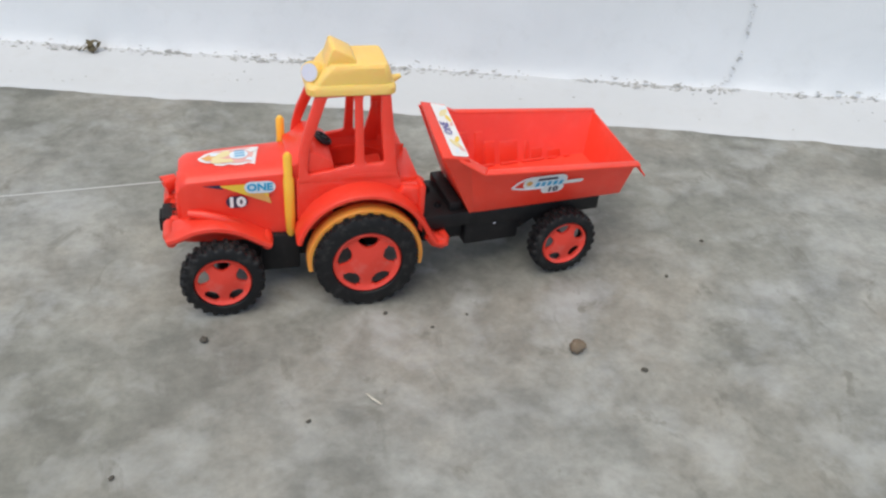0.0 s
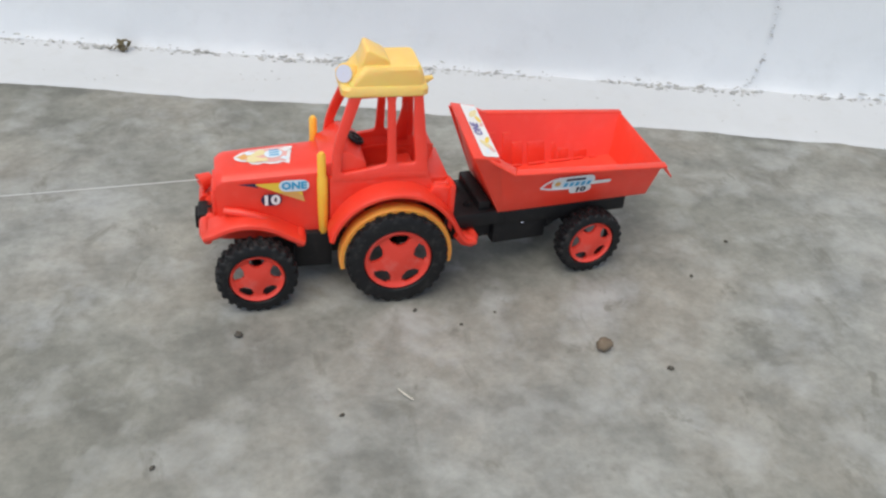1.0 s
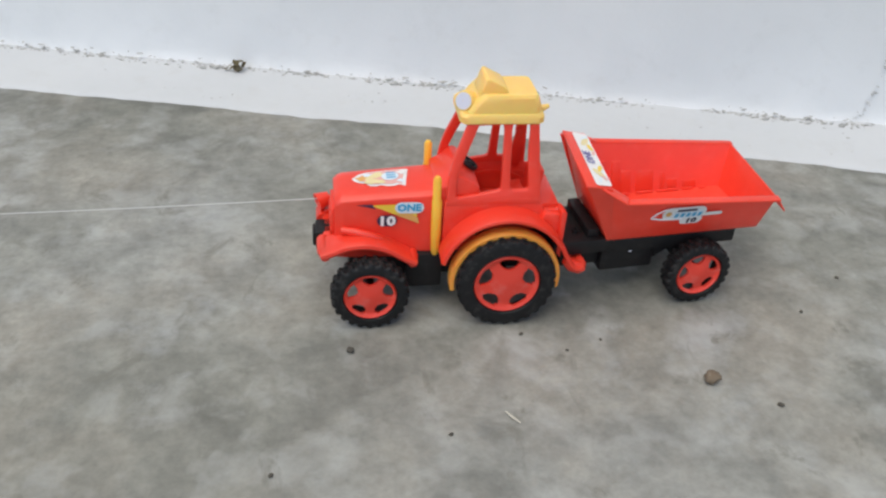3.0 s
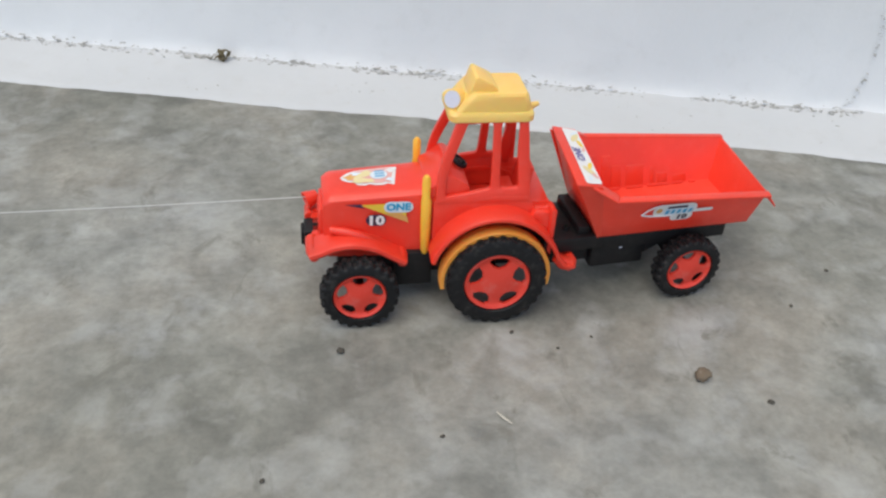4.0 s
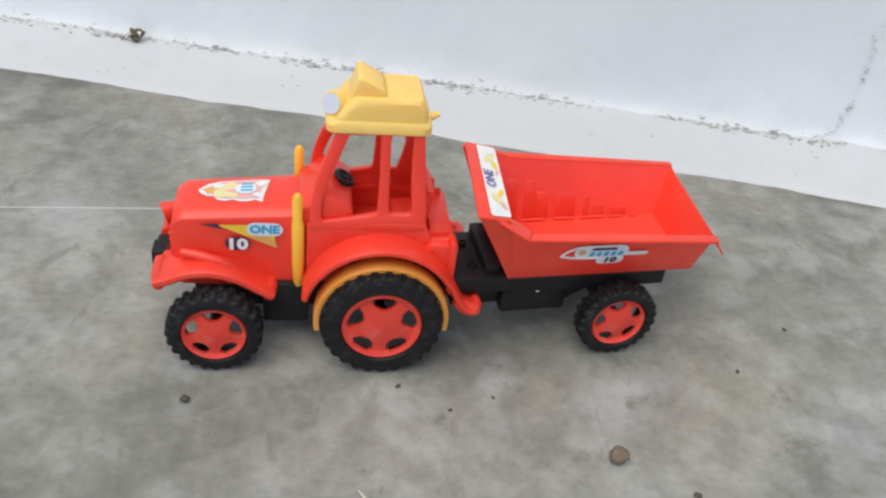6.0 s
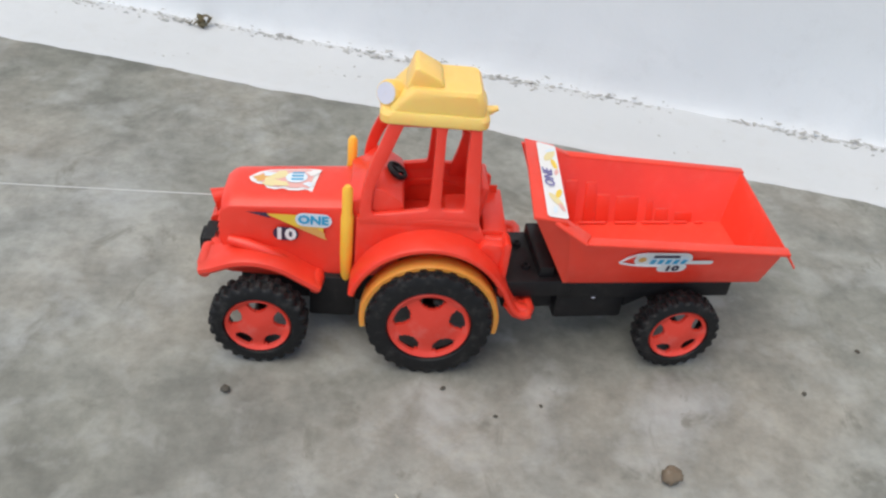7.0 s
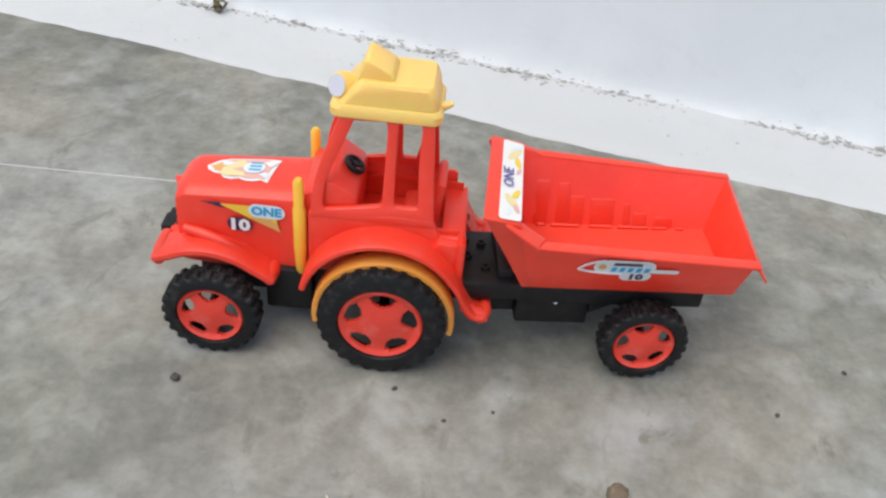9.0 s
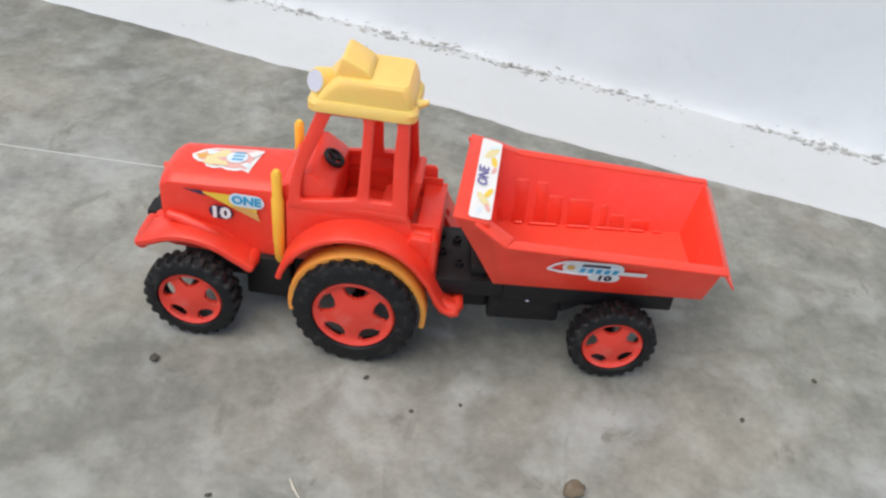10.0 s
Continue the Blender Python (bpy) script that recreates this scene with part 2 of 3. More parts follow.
def limewash():
    """A thin crust of limewash splashed over the cement along the wall's foot, with a wandering edge."""
    rings = []
    for x in [-12, -8, -4] + [-1.6 + 0.004 * k for k in range(801)] + [4, 8, 12]:
        lip = 0.0075 * wavy(x, 0, 4.5, 1.3, 2) + 0.0028 * wavy(x, 0, 26, 7.1)
        ring = [(x, lip - 0.0012, -0.0006), (x, lip, 0.0006)]
        for q in (0.06, 0.16, 0.3, 0.45, 0.6, 0.75, 0.88, 1.0):
            y = lip + (STRIP - lip) * q
            ring.append((x, y, 0.0014 + 0.0010 * wavy(x, y, 30, 2.2) + 0.0022 * q * q))
        ring.append((x, STRIP + 0.004, 0.004))
        ring.append((x, STRIP + 0.004, -0.0006))
        rings.append(ring)
    return loft(rings)


strip_ob = part("trim", limewash(), SPLASH, angle=60)
strip_ob.matrix_basis = wall_m
tagged(strip_ob, "strip of rough white limewash on cement along the wall", "limewash", kind="structure")

# ---- wheels ----
def tyre_mesh(R, r, w, lugs, tread=0.935):
    """Outer face at y = 0, the wheel goes back to y = w; two staggered rows of tread blocks."""
    base = R * tread
    rings = []
    n = lugs * 6
    for k in range(n):
        a = 2 * math.pi * k / n
        near = R if k % 6 in (0, 1, 2) else base
        far = R if k % 6 in (3, 4, 5) else base
        s0 = R * 0.925 if k % 6 in (0, 1, 2) else R * 0.89
        prof = [(r * 0.96, 0.0020), (r * 1.02, 0.0002), (r * 1.08, 0.0), (R * 0.84, 0.0006), (s0, 0.0008), (near * 0.985, 0.0016), (near, 0.0026), (near, w * 0.5), (far, w * 0.5 + 0.0002), (far, w - 0.0026),
                (far * 0.985, w - 0.0016), (R * 0.88, w - 0.0006), (r, w), (r * 0.96, w - 0.001)]
        rings.append([(q * math.cos(a), y, q * math.sin(a)) for q, y in prof])
    rings.append(rings[0])
    return loft(rings, True, False)


def rim_mesh(r, depth=0.0045):
    """A dished five-spoke disc with five openings."""
    bm = bmesh.new()
    radii = [0.0, 0.16, 0.34, 0.48, 0.53, 0.60, 0.72, 0.80, 0.85, 0.93, 1.0]
    dish = [-0.0006, -0.0006, 0.0, 0.0004, 0.0006, 0.0009, 0.0012, 0.0012, 0.0006, -0.0004, 0.0012]
    n = 180
    grid = []
    for q, d in zip(radii, dish):
        grid.append([bm.verts.new((q * r * math.cos(2 * math.pi * k / n), d, q * r * math.sin(2 * math.pi * k / n))) for k in range(n)] if q else [bm.verts.new((0, d, 0))])
    for k in range(n):
        bm.faces.new((grid[0][0], grid[1][k], grid[1][(k + 1) % n]))
    for j in range(1, len(radii) - 1):
        for k in range(n):
            off = abs((k + 0.5) % 36 - 18) / 3
            reach = {3: 1.8, 4: 2.9, 5: 3.6, 6: 3.9, 7: 2.9}.get(j, 0)
            if off < reach:
                continue
            bm.faces.new((grid[j][k], grid[j + 1][k], grid[j + 1][(k + 1) % n], grid[j][(k + 1) % n]))
    bmesh.ops.recalc_face_normals(bm, faces=bm.faces)
    out = bmesh.ops.extrude_face_region(bm, geom=bm.faces[:])
    for v in out["geom"]:
        if isinstance(v, bmesh.types.BMVert):
            v.co.y += depth * 0.5
    return bm


def wheel(parent, x, y, z, R, r, w, lugs, turn, lean=0.0, far=False, tread=0.935):
    """far: the wheel on the other side, its face turned away."""
    m = Matrix.Translation((x, y, z)) @ pose(0, 0, 0, lean, 0, 180 if far else 0) @ pose(0, 0, 0, 0, turn, 0)
    hub = holder("wheel", m, parent)
    part("tyre", tyre_mesh(R, r, w, lugs, tread), RUBBER, hub, "black moulded tyre with chunky tread lugs")
    part("rim", moved(rim_mesh(r), Matrix.Translation((0, 0.0012, 0))), RED_RIM, hub, "dusty red five-spoke rim with openings")
    cap = merge(lathe([(0.0002, 0.0004), (r * 0.13, 0.0005), (r * 0.15, 0.0012), (0.0002, 0.0012)], 24))
    part("hub_cap", cap, RED_RIM, hub)
    part("axle_stub", lathe([(0.0002, 0.002), (r * 0.2, 0.002), (r * 0.2, w + 0.006), (0.0002, w + 0.006)], 20), BLACK, hub)
    return hub


# ---- toy tractor ----
YC = 0.0497
tractor = holder("toy_tractor", LEVEL @ pose(0, YC, 0))
tagged(tractor, "red plastic toy tractor with yellow cab roof standing on cement", "toy tractor")

HALF = 0.0186


def hood_top(x, y):
    """Height of the bonnet's skin."""
    s = min(1.0, max(0.0, (x + 0.1070) / 0.007))
    rise = 0.0752 + 0.0040 * (1 - (1 - s) ** 2) + 0.0045 * max(0.0, (x + 0.10) / 0.06)
    q = min(1.0, abs(y) / HALF)
    return rise + 0.0014 - 0.0034 * q ** 3


def bonnet():
    rings = []
    for k in range(25):
        x = -0.1065 + 0.0655 * k / 24
        edge = min(1.0, 0.93 + 0.07 * math.sqrt(min(1, k / 2)))
        half = HALF * edge * (1.0 + 0.10 * k / 24)
        ring = [(x, -half, 0.036), (x, -half, 0.055)]
        top = [(-1 + 2 * j / 16) for j in range(17)]
        ring.append((x, -half, hood_top(x, HALF) - 0.0020))
        for q in top:
            e = 1 - 0.03 * abs(q) ** 6
            ring.append((x, half * q * e, hood_top(x, HALF * q) - 0.0005 * abs(q) ** 8))
        ring.append((x, half, hood_top(x, HALF) - 0.0020))
        ring += [(x, half, 0.055), (x, half, 0.036)]
        rings.append(ring)
    return loft(rings)


part("bonnet", bonnet(), RED, tractor, "glossy red bonnet with rounded top", 32)
part("grille", merge(box(-0.1085, -0.1055, -0.0125, 0.0125, 0.044, 0.068, 0.0008),
                     *[box(-0.1095, -0.108, -0.0105, 0.0105, 0.047 + 0.0035 * k, 0.0485 + 0.0035 * k, 0.0004) for k in range(5)]), RED, tractor)
part("bumper", merge(box(-0.1185, -0.104, -0.0085, 0.0085, 0.0345, 0.0485, 0.0015),
                     box(-0.1205, -0.1175, -0.006, 0.006, 0.0365, 0.0465, 0.001)), BLACK, tractor, "black front weight block")
# the one headlamp left, on the far front corner
lamp = lathe([(0.0005, 0.0), (0.0040, 0.0), (0.0062, -0.0085), (0.0054, -0.0085), (0.0030, -0.002), (0.0005, -0.002)], 28)
part("headlamp", merge(moved(lamp, Matrix.Translation((-0.1092, 0.0215, 0.0566)) @ pose(0, 0, 0, 0, 0, -70) @ pose(0, 0, 0, 14, 0, 0)),
                       beam((-0.1050, 0.0165, 0.0506), (-0.1077, 0.0200, 0.0586), 0.0045, 0.0045)), RED, tractor, "red cup-shaped headlamp")


def arch(points, y0, y1, thick, lip=0.0):
    """A curved guard: a line of (x, z) made thick and pulled across, with a rounded outer lip."""
    bms = []
    n = len(points)
    nor = []
    for k in range(n):
        a, b = points[max(k - 1, 0)], points[min(k + 1, n - 1)]
        dx, dz = b[0] - a[0], b[1] - a[1]
        q = math.hypot(dx, dz)
        nor.append((-dz / q, dx / q))
    rings = []
    for (x, z), (nx, nz) in zip(points, nor):
        rings.append([(x, y0 + thick * 0.25, z), (x + nx * thick * 0.35, y0, z + nz * thick * 0.35), (x + nx * thick * 0.85, y0 + thick * 0.1, z + nz * thick * 0.85),
                      (x + nx * thick * 1.05, y0 + thick * 0.5, z + nz * thick * 1.05), (x + nx * thick, (y0 + y1) / 2, z + nz * thick), (x + nx * thick, y1, z + nz * thick), (x, y1, z)])
    bms.append(loft(rings))
    return merge(*bms)


def smooth_line(pts, n=8):
    out = []
    p = [pts[0]] + list(pts) + [pts[-1]]
    for k in range(1, len(p) - 2):
        for j in range(n):
            t = j / n
            out.append(tuple(0.5 * (2 * p[k][c] + (p[k + 1][c] - p[k - 1][c]) * t + (2 * p[k - 1][c] - 5 * p[k][c] + 4 * p[k + 1][c] - p[k + 2][c]) * t * t
                                    + (3 * p[k][c] - p[k - 1][c] - 3 * p[k + 1][c] + p[k + 2][c]) * t ** 3) for c in (0, 1)))
    out.append(pts[-1])
    return out


FRONT_LINE = smooth_line([(-0.1150, 0.0440), (-0.1080, 0.0462), (-0.0985, 0.0500), (-0.0880, 0.0510), (-0.0760, 0.0480), (-0.0650, 0.0415), (-0.0575, 0.0370)])
for side in (-1, 1):
    y0, y1 = sorted((side * 0.0335, side * 0.0150))
    bm = arch(FRONT_LINE, -0.0345, -0.0150, 0.0042)
    wing = box(-0.1140, -0.1045, -0.0150, 0.0, 0.0425, 0.0485, 0.0015)
    ridge = tube([(-0.1025, -0.0195, 0.057), (-0.094, -0.0215, 0.0565), (-0.084, -0.023, 0.054), (-0.074, -0.0235, 0.049), (-0.066, -0.0235, 0.044)], [0.0024, 0.003, 0.003, 0.0026, 0.0016], 10)
    ends = [tube([(-0.0582, -0.0325, 0.0392), (-0.0582, -0.0250, 0.0392), (-0.0582, -0.0160, 0.0392)], [0.0030, 0.0041, 0.0034], 14),
            tube([(-0.1128, -0.0330, 0.0456), (-0.1140, -0.0250, 0.0454), (-0.1140, -0.0120, 0.0454)], [0.0028, 0.0040, 0.0040], 14)]
    bm = merge(bm, wing, ridge, *ends)
    if side > 0:
        bm = moved(bm, Matrix.Diagonal((1, -1, 1, 1)))
    part("front_mudguard", bm, RED, tractor)

ARC = [(0.0388 * math.cos(radians(a)) - 0.001, 0.0340 + 0.0388 * math.sin(radians(a))) for a in range(166, 30, -4)]
REAR_LINE = ARC + smooth_line([(0.0345, 0.0515), (0.0375, 0.0455), (0.0410, 0.0395), (0.0450, 0.0358), (0.0500, 0.0350)], 5)
for side in (-1, 1):
    bm = arch(REAR_LINE, -0.0425, -0.0200, 0.0030)
    tail = tube([(0.0400, -0.036, 0.0405), (0.0445, -0.0365, 0.0365), (0.0490, -0.0365, 0.0352), (0.0525, -0.0365, 0.0356)], [0.003, 0.0042, 0.0046, 0.0034], 12)
    tail_end = tube([(0.0502, -0.0415, 0.0366), (0.0512, -0.0360, 0.0366), (0.0505, -0.0225, 0.0366)], [0.0018, 0.0032, 0.0026], 12)
    bm = merge(bm, tail, tail_end)
    if side > 0:
        bm = moved(bm, Matrix.Diagonal((1, -1, 1, 1)))
    part("rear_mudguard", bm, RED, tractor)

# cab: side panels down to the guards, cowl, floor, rear deck
SIDE = [(-0.0395, 0.0400), (-0.0365, 0.0400), (-0.0360, 0.0480), (-0.0300, 0.0580), (-0.0180, 0.0680), (-0.0010, 0.0715), (0.0180, 0.0680), (0.0280, 0.0600), (0.0340, 0.0500),
        (0.0365, 0.0450), (0.0372, 0.0735), (0.0345, 0.0755), (0.0330, 0.0725), (0.0240, 0.0725), (0.0205, 0.0810), (0.0000, 0.0815), (-0.0200, 0.0795), (-0.0300, 0.0775), (-0.0395, 0.0800)]
SIDE_FAR = [p for p in SIDE if p not in ((0.0372, 0.0735), (0.0345, 0.0755), (0.0330, 0.0725))]  # no rear post on that side
for side in (-1, 1):
    y0, y1 = sorted((side * 0.0258, side * 0.0218))
    part("side_panel", prism(SIDE if side < 0 else SIDE_FAR, y0, y1, 0.0007), RED, tractor)
    part("inner_panel", box(-0.0200, 0.0345, *sorted((side * 0.0216, side * 0.0209)), 0.0560, 0.0745, 0.0002), RED, tractor)
    if side > 0:
        continue
    post = prism([(0.0335, 0.0440), (0.0372, 0.0400), (0.0375, 0.0735), (0.0350, 0.0755), (0.0335, 0.0735)], -0.0330, -0.0240, 0.0008)
    quarter = prism([(0.020, 0.066), (0.036, 0.046), (0.036, 0.0715), (0.024, 0.0725)], -0.0305, -0.0240, 0.0012)
    part("rear_post", merge(post, quarter), RED, tractor)

part("cowl", prism([(-0.0440, 0.0400), (-0.0175, 0.0400), (-0.0165, 0.0850), (-0.0185, 0.0880), (-0.0280, 0.0945), (-0.0320, 0.0945), (-0.0385, 0.0880), (-0.0440, 0.0850)], -0.0212, 0.0212, 0.0015), RED, tractor)
part("cab_floor", box(-0.0200, 0.0340, -0.0208, 0.0208, 0.0582, 0.0620, 0.0005), RED, tractor)
part("rear_deck", merge(box(0.0250, 0.0372, -0.0250, 0.0250, 0.0600, 0.0700, 0.001), box(0.0352, 0.0378, -0.0300, 0.0300, 0.0420, 0.0620, 0.0008)), RED, tractor)
seat = merge(prism([(0.0040, 0.0615), (0.0170, 0.0615), (0.0165, 0.0740), (0.0050, 0.0725)], -0.0125, 0.0125, 0.0015),
             prism([(0.0150, 0.0615), (0.0210, 0.0615), (0.0255, 0.0930), (0.0215, 0.0940)], -0.0125, 0.0125, 0.0015))
part("seat", seat, RED, tractor)
part("rear_wing", prism([(0.0170, 0.0560), (0.0320, 0.0540), (0.0350, 0.0485), (0.0400, 0.0440), (0.0400, 0.0520), (0.0345, 0.0560), (0.0318, 0.0620), (0.0308, 0.0780), (0.0290, 0.0795), (0.0170, 0.0790)], 0.0240, 0.0262, 0.0005), RED, tractor)


def lean_in(x, z, inset=0.0):
    """A point on the cab's near side, which leans in towards the roof."""
    return (x, -0.0252 + 0.2021 * (z - 0.082) + inset, z)


def cab_side():
    """One moulded side of the cab: a sill, three pillars that run into it in soft curves, two window openings."""
    outer = smooth_line([(-0.0384, 0.0770), (-0.0383, 0.0860), (-0.0371, 0.0955), (-0.0345, 0.1060), (-0.0308, 0.1160), (-0.0262, 0.1292)], 4)
    outer += smooth_line([(0.0168, 0.1292), (0.0180, 0.1150), (0.0192, 0.1000), (0.0204, 0.0860), (0.0212, 0.0770)], 3)
    front = smooth_line([(-0.0312, 0.0818), (-0.0326, 0.0840), (-0.0320, 0.0930), (-0.0293, 0.1025), (-0.0255, 0.1120), (-0.0212, 0.1230)], 4)
    front += [(-0.0200, 0.1262), (-0.0050, 0.1268)] + smooth_line([(-0.0043, 0.1230), (-0.0044, 0.1050), (-0.0047, 0.0900), (-0.0052, 0.0868), (-0.0075, 0.0856)], 3) + [(-0.0180, 0.0838)]
    back = smooth_line([(0.0028, 0.0862), (0.0015, 0.0872), (0.0010, 0.0920), (0.0007, 0.1080), (0.0004, 0.1230)], 3)
    back += [(0.0008, 0.1268), (0.0112, 0.1270)] + smooth_line([(0.0116, 0.1235), (0.0113, 0.1100), (0.0120, 0.0960), (0.0126, 0.0880), (0.0110, 0.0864)], 3)
    bm = bmesh.new()
    edges = []
    for line in (outer, front, back):
        vs = [bm.verts.new(lean_in(x, z)) for x, z in line]
        edges += [bm.edges.new((vs[k], vs[(k + 1) % len(vs)])) for k in range(len(vs))]
    bmesh.ops.triangle_fill(bm, use_beauty=True, use_dissolve=False, edges=edges, normal=(0, -1, 0.2))
    out = bmesh.ops.extrude_face_region(bm, geom=bm.faces[:])
    for v in out["geom"]:
        if isinstance(v, bmesh.types.BMVert):
            v.co.y += 0.0034
    bmesh.ops.recalc_face_normals(bm, faces=bm.faces)
    return bevel(bm, 0.0007, 2, 50)


part("cab_side", cab_side(), RED, tractor, "red side frame with two window openings", 40)
part("cab_side", moved(cab_side(), Matrix.Diagonal((1, -1, 1, 1))), RED, tractor, "red side frame with two window openings", 40)
gusset = smooth_line([(0.0072, 0.0780), (0.0085, 0.0880), (0.0105, 0.0980), (0.0118, 0.1080)], 4)
gusset_bm = prism([(x, z) for x, z in gusset] + [(0.0150, 0.1080), (0.0170, 0.0780)], 0.0, 0.0030, 0.0004)
for v in gusset_bm.verts:
    v.co.y += 0.0205 - 0.2021 * (v.co.z - 0.082)
part("pillar_gusset", gusset_bm, RED, tractor)

ring = lathe([(0.0049 + 0.0012 * math.cos(2 * math.pi * k / 10), 0.0014 * math.sin(2 * math.pi * k / 10)) for k in range(10)], 36)
spokes = [moved(box(-0.0009, 0.0009, -0.0006, 0.0006, 0.0, 0.0052, 0.0003), Matrix.Rotation(radians(120 * k), 4, "Y")) for k in range(3)]
wheel_tilt = Matrix.Translation((-0.0208, 0.0, 0.0925)) @ pose(0, 0, 0, 0, 34, 0) @ pose(0, 0, 0, 90, 0, 0)
sw = part("steering_wheel", moved(merge(ring, *spokes, lathe([(0.0002, -0.001), (0.0017, -0.001), (0.0017, 0.0012), (0.0002, 0.0012)], 16)), wheel_tilt), BLACK, tractor, "black steering wheel")
part("steering_column", tube([(-0.0208, 0, 0.0922), (-0.0250, 0, 0.0850)], 0.0015), BLACK, tractor)

for side in (-1, 1):
    pipe = tube([(-0.0435, side * 0.0232, 0.0395), (-0.0435, side * 0.0236, 0.0420), (-0.0437, side * 0.0240, 0.0560), (-0.0440, side * 0.0240, 0.0790), (-0.0442, side * 0.0236, 0.0810), (-0.0444, side * 0.0236, 0.0945), (-0.0444, side * 0.0236, 0.0965)],
                [0.0016, 0.0026, 0.0032, 0.0032, 0.0026, 0.0026, 0.0014], 14)
    part("exhaust_pipe", pipe, PIPE, tractor, "amber yellow exhaust pipe")
    guard = lathe([(0.0330, -0.0050), (0.0352, -0.0050), (0.0358, -0.0042), (0.0358, 0.0042), (0.0352, 0.0050), (0.0330, 0.0050)], 60, -10, 190)
    part("wheel_guard", moved(guard, Matrix.Translation((0.0004, side * 0.0365, 0.0292))), ORANGE, tractor, "orange plastic arc over the tyre")

part("underbody", merge(box(-0.0980, -0.0300, -0.0150, 0.0150, 0.0180, 0.0420, 0.0015), box(-0.0620, -0.0380, -0.0240, 0.0240, 0.0140, 0.0400, 0.0015), box(-0.0300, 0.0340, -0.0190, 0.0190, 0.0240, 0.0580, 0.0015)), BLACK, tractor, "black plastic underbody")

# roof
def tier(x0, x1, hy, z, r):
    out = []
    for cx, cy, a in ((x1 - r, hy - r, 0), (x0 + r, hy - r, 90), (x0 + r, -hy + r, 180), (x1 - r, -hy + r, 270)):
        out += [(cx + r * math.cos(radians(a + 15 * k)), cy + r * math.sin(radians(a + 15 * k)), z) for k in range(7)]
    return out


brim = loft([tier(-0.0300, 0.0188, 0.0162, 0.1266, 0.004), tier(-0.0316, 0.0202, 0.0178, 0.1278, 0.005), tier(-0.0316, 0.0202, 0.0178, 0.1316, 0.005), tier(-0.0302, 0.0192, 0.0168, 0.1334, 0.005)])
roof = part("roof", moved(brim, Matrix.Translation((0, 0.001, 0))), YELLOW, tractor, "translucent yellow plastic cab roof", 30)
crown = loft([tier(-0.0275, 0.0182, 0.0158, 0.1328, 0.004), tier(-0.0235, 0.0174, 0.0158, 0.1385, 0.004), tier(-0.0195, 0.0160, 0.0155, 0.1430, 0.004), tier(-0.0178, 0.0146, 0.0143, 0.1447, 0.003)])
part("roof_box", moved(crown, Matrix.Translation((0, 0.001, 0))), YELLOW, roof, angle=30)
part("roof_fin", prism([(-0.0212, 0.1390), (-0.0168, 0.1528), (-0.0152, 0.1536), (-0.0045, 0.1482), (-0.0025, 0.1450)], -0.0105, 0.0102, 0.0007), YELLOW, roof)
part("roof_nub", tube([(0.0190, -0.0055, 0.1325), (0.0242, -0.0055, 0.1345)], [0.0026, 0.0012], 10), YELLOW, roof)
lens_m = Matrix.Translation((-0.0280, -0.0060, 0.1380)) @ pose(0, 0, 0, 0, 0, -38) @ pose(0, 0, 0, -18, 0, 0)
part("roof_lamp", moved(lathe([(0.0002, -0.002), (0.0056, -0.002), (0.0064, 0.0), (0.0064, 0.005), (0.0002, 0.005)], 30), lens_m), YELLOW, roof)
part("lamp_sticker", moved(lathe([(0.0002, -0.0024), (0.0051, -0.0024), (0.0051, -0.0019), (0.0002, -0.0019)], 30), lens_m), SILVER_S, roof, "silver round lamp sticker")

for side in (-1, 1):
    far = side > 0
    wheel(tractor, 0.0, side * 0.0497, 0.0318, 0.0320, 0.0216, 0.0095, 26, 20 if not far else 47, -1.8 if not far else 0, far, 0.96)
    wheel(tractor, -0.0857, side * 0.0461, 0.0228, 0.0248, 0.0171, 0.0140, 24, 18 if not far else 33, -1.5 if not far else 0, far)
part("rear_axle", tube([(0, -0.032, 0.0315), (0, 0.032, 0.0315)], 0.0028, 12), BLACK, tractor)
part("front_axle", tube([(-0.0857, -0.031, 0.0228), (-0.0857, 0.031, 0.0228)], 0.0026, 12), BLACK, tractor)


# stickers on the bonnet's near side and top
SIDE_Y = -0.0200
def on_side(u, v):
    return (u, SIDE_Y - 0.0005 - 0.0012 * (u + 0.10) / 0.06, v)


def lifted(fn, d):
    def go(u, v):
        x, y, z = fn(u, v)
        return (x, y - d, z)
    return go


side_sticker = part("side_sticker", sheet(dense([(-0.0845, 0.0753), (-0.0560, 0.0762), (-0.0555, 0.0655), (-0.0540, 0.0618)], 0.004), on_side), YELLOW_S, tractor, "yellow dart sticker reading ONE 10")
part("sticker_tip", sheet(dense([(-0.0935, 0.0756), (-0.0835, 0.0760), (-0.0815, 0.0728)], 0.003), lifted(on_side, 0.00015)), NAVY_S, side_sticker)
part("sticker_band", sheet(dense([(-0.0700, 0.0688), (-0.0590, 0.0690), (-0.0550, 0.0660), (-0.0545, 0.0620)], 0.003), lifted(on_side, 0.0002)), TAN_S, side_sticker)
part("sticker_oval", sheet(pill(-0.0695, -0.0515, 0.0695, 0.0775), lifted(on_side, 0.0003)), PALE_S, side_sticker)
flat = pose(0, 0, 0, 90, 0, 0)
lettering("side_word", "ONE", 0.0068, Matrix.Translation((-0.0606, SIDE_Y - 0.0019, 0.0735)) @ flat @ Matrix.Diagonal((1.05, 1, 1, 1)), BLUE_S, side_sticker, 0.00025)
part("number_shadow", sheet(pill(-0.0805, -0.0680, 0.0600, 0.0680), lifted(on_side, 0.0001)), NAVY_S, side_sticker)
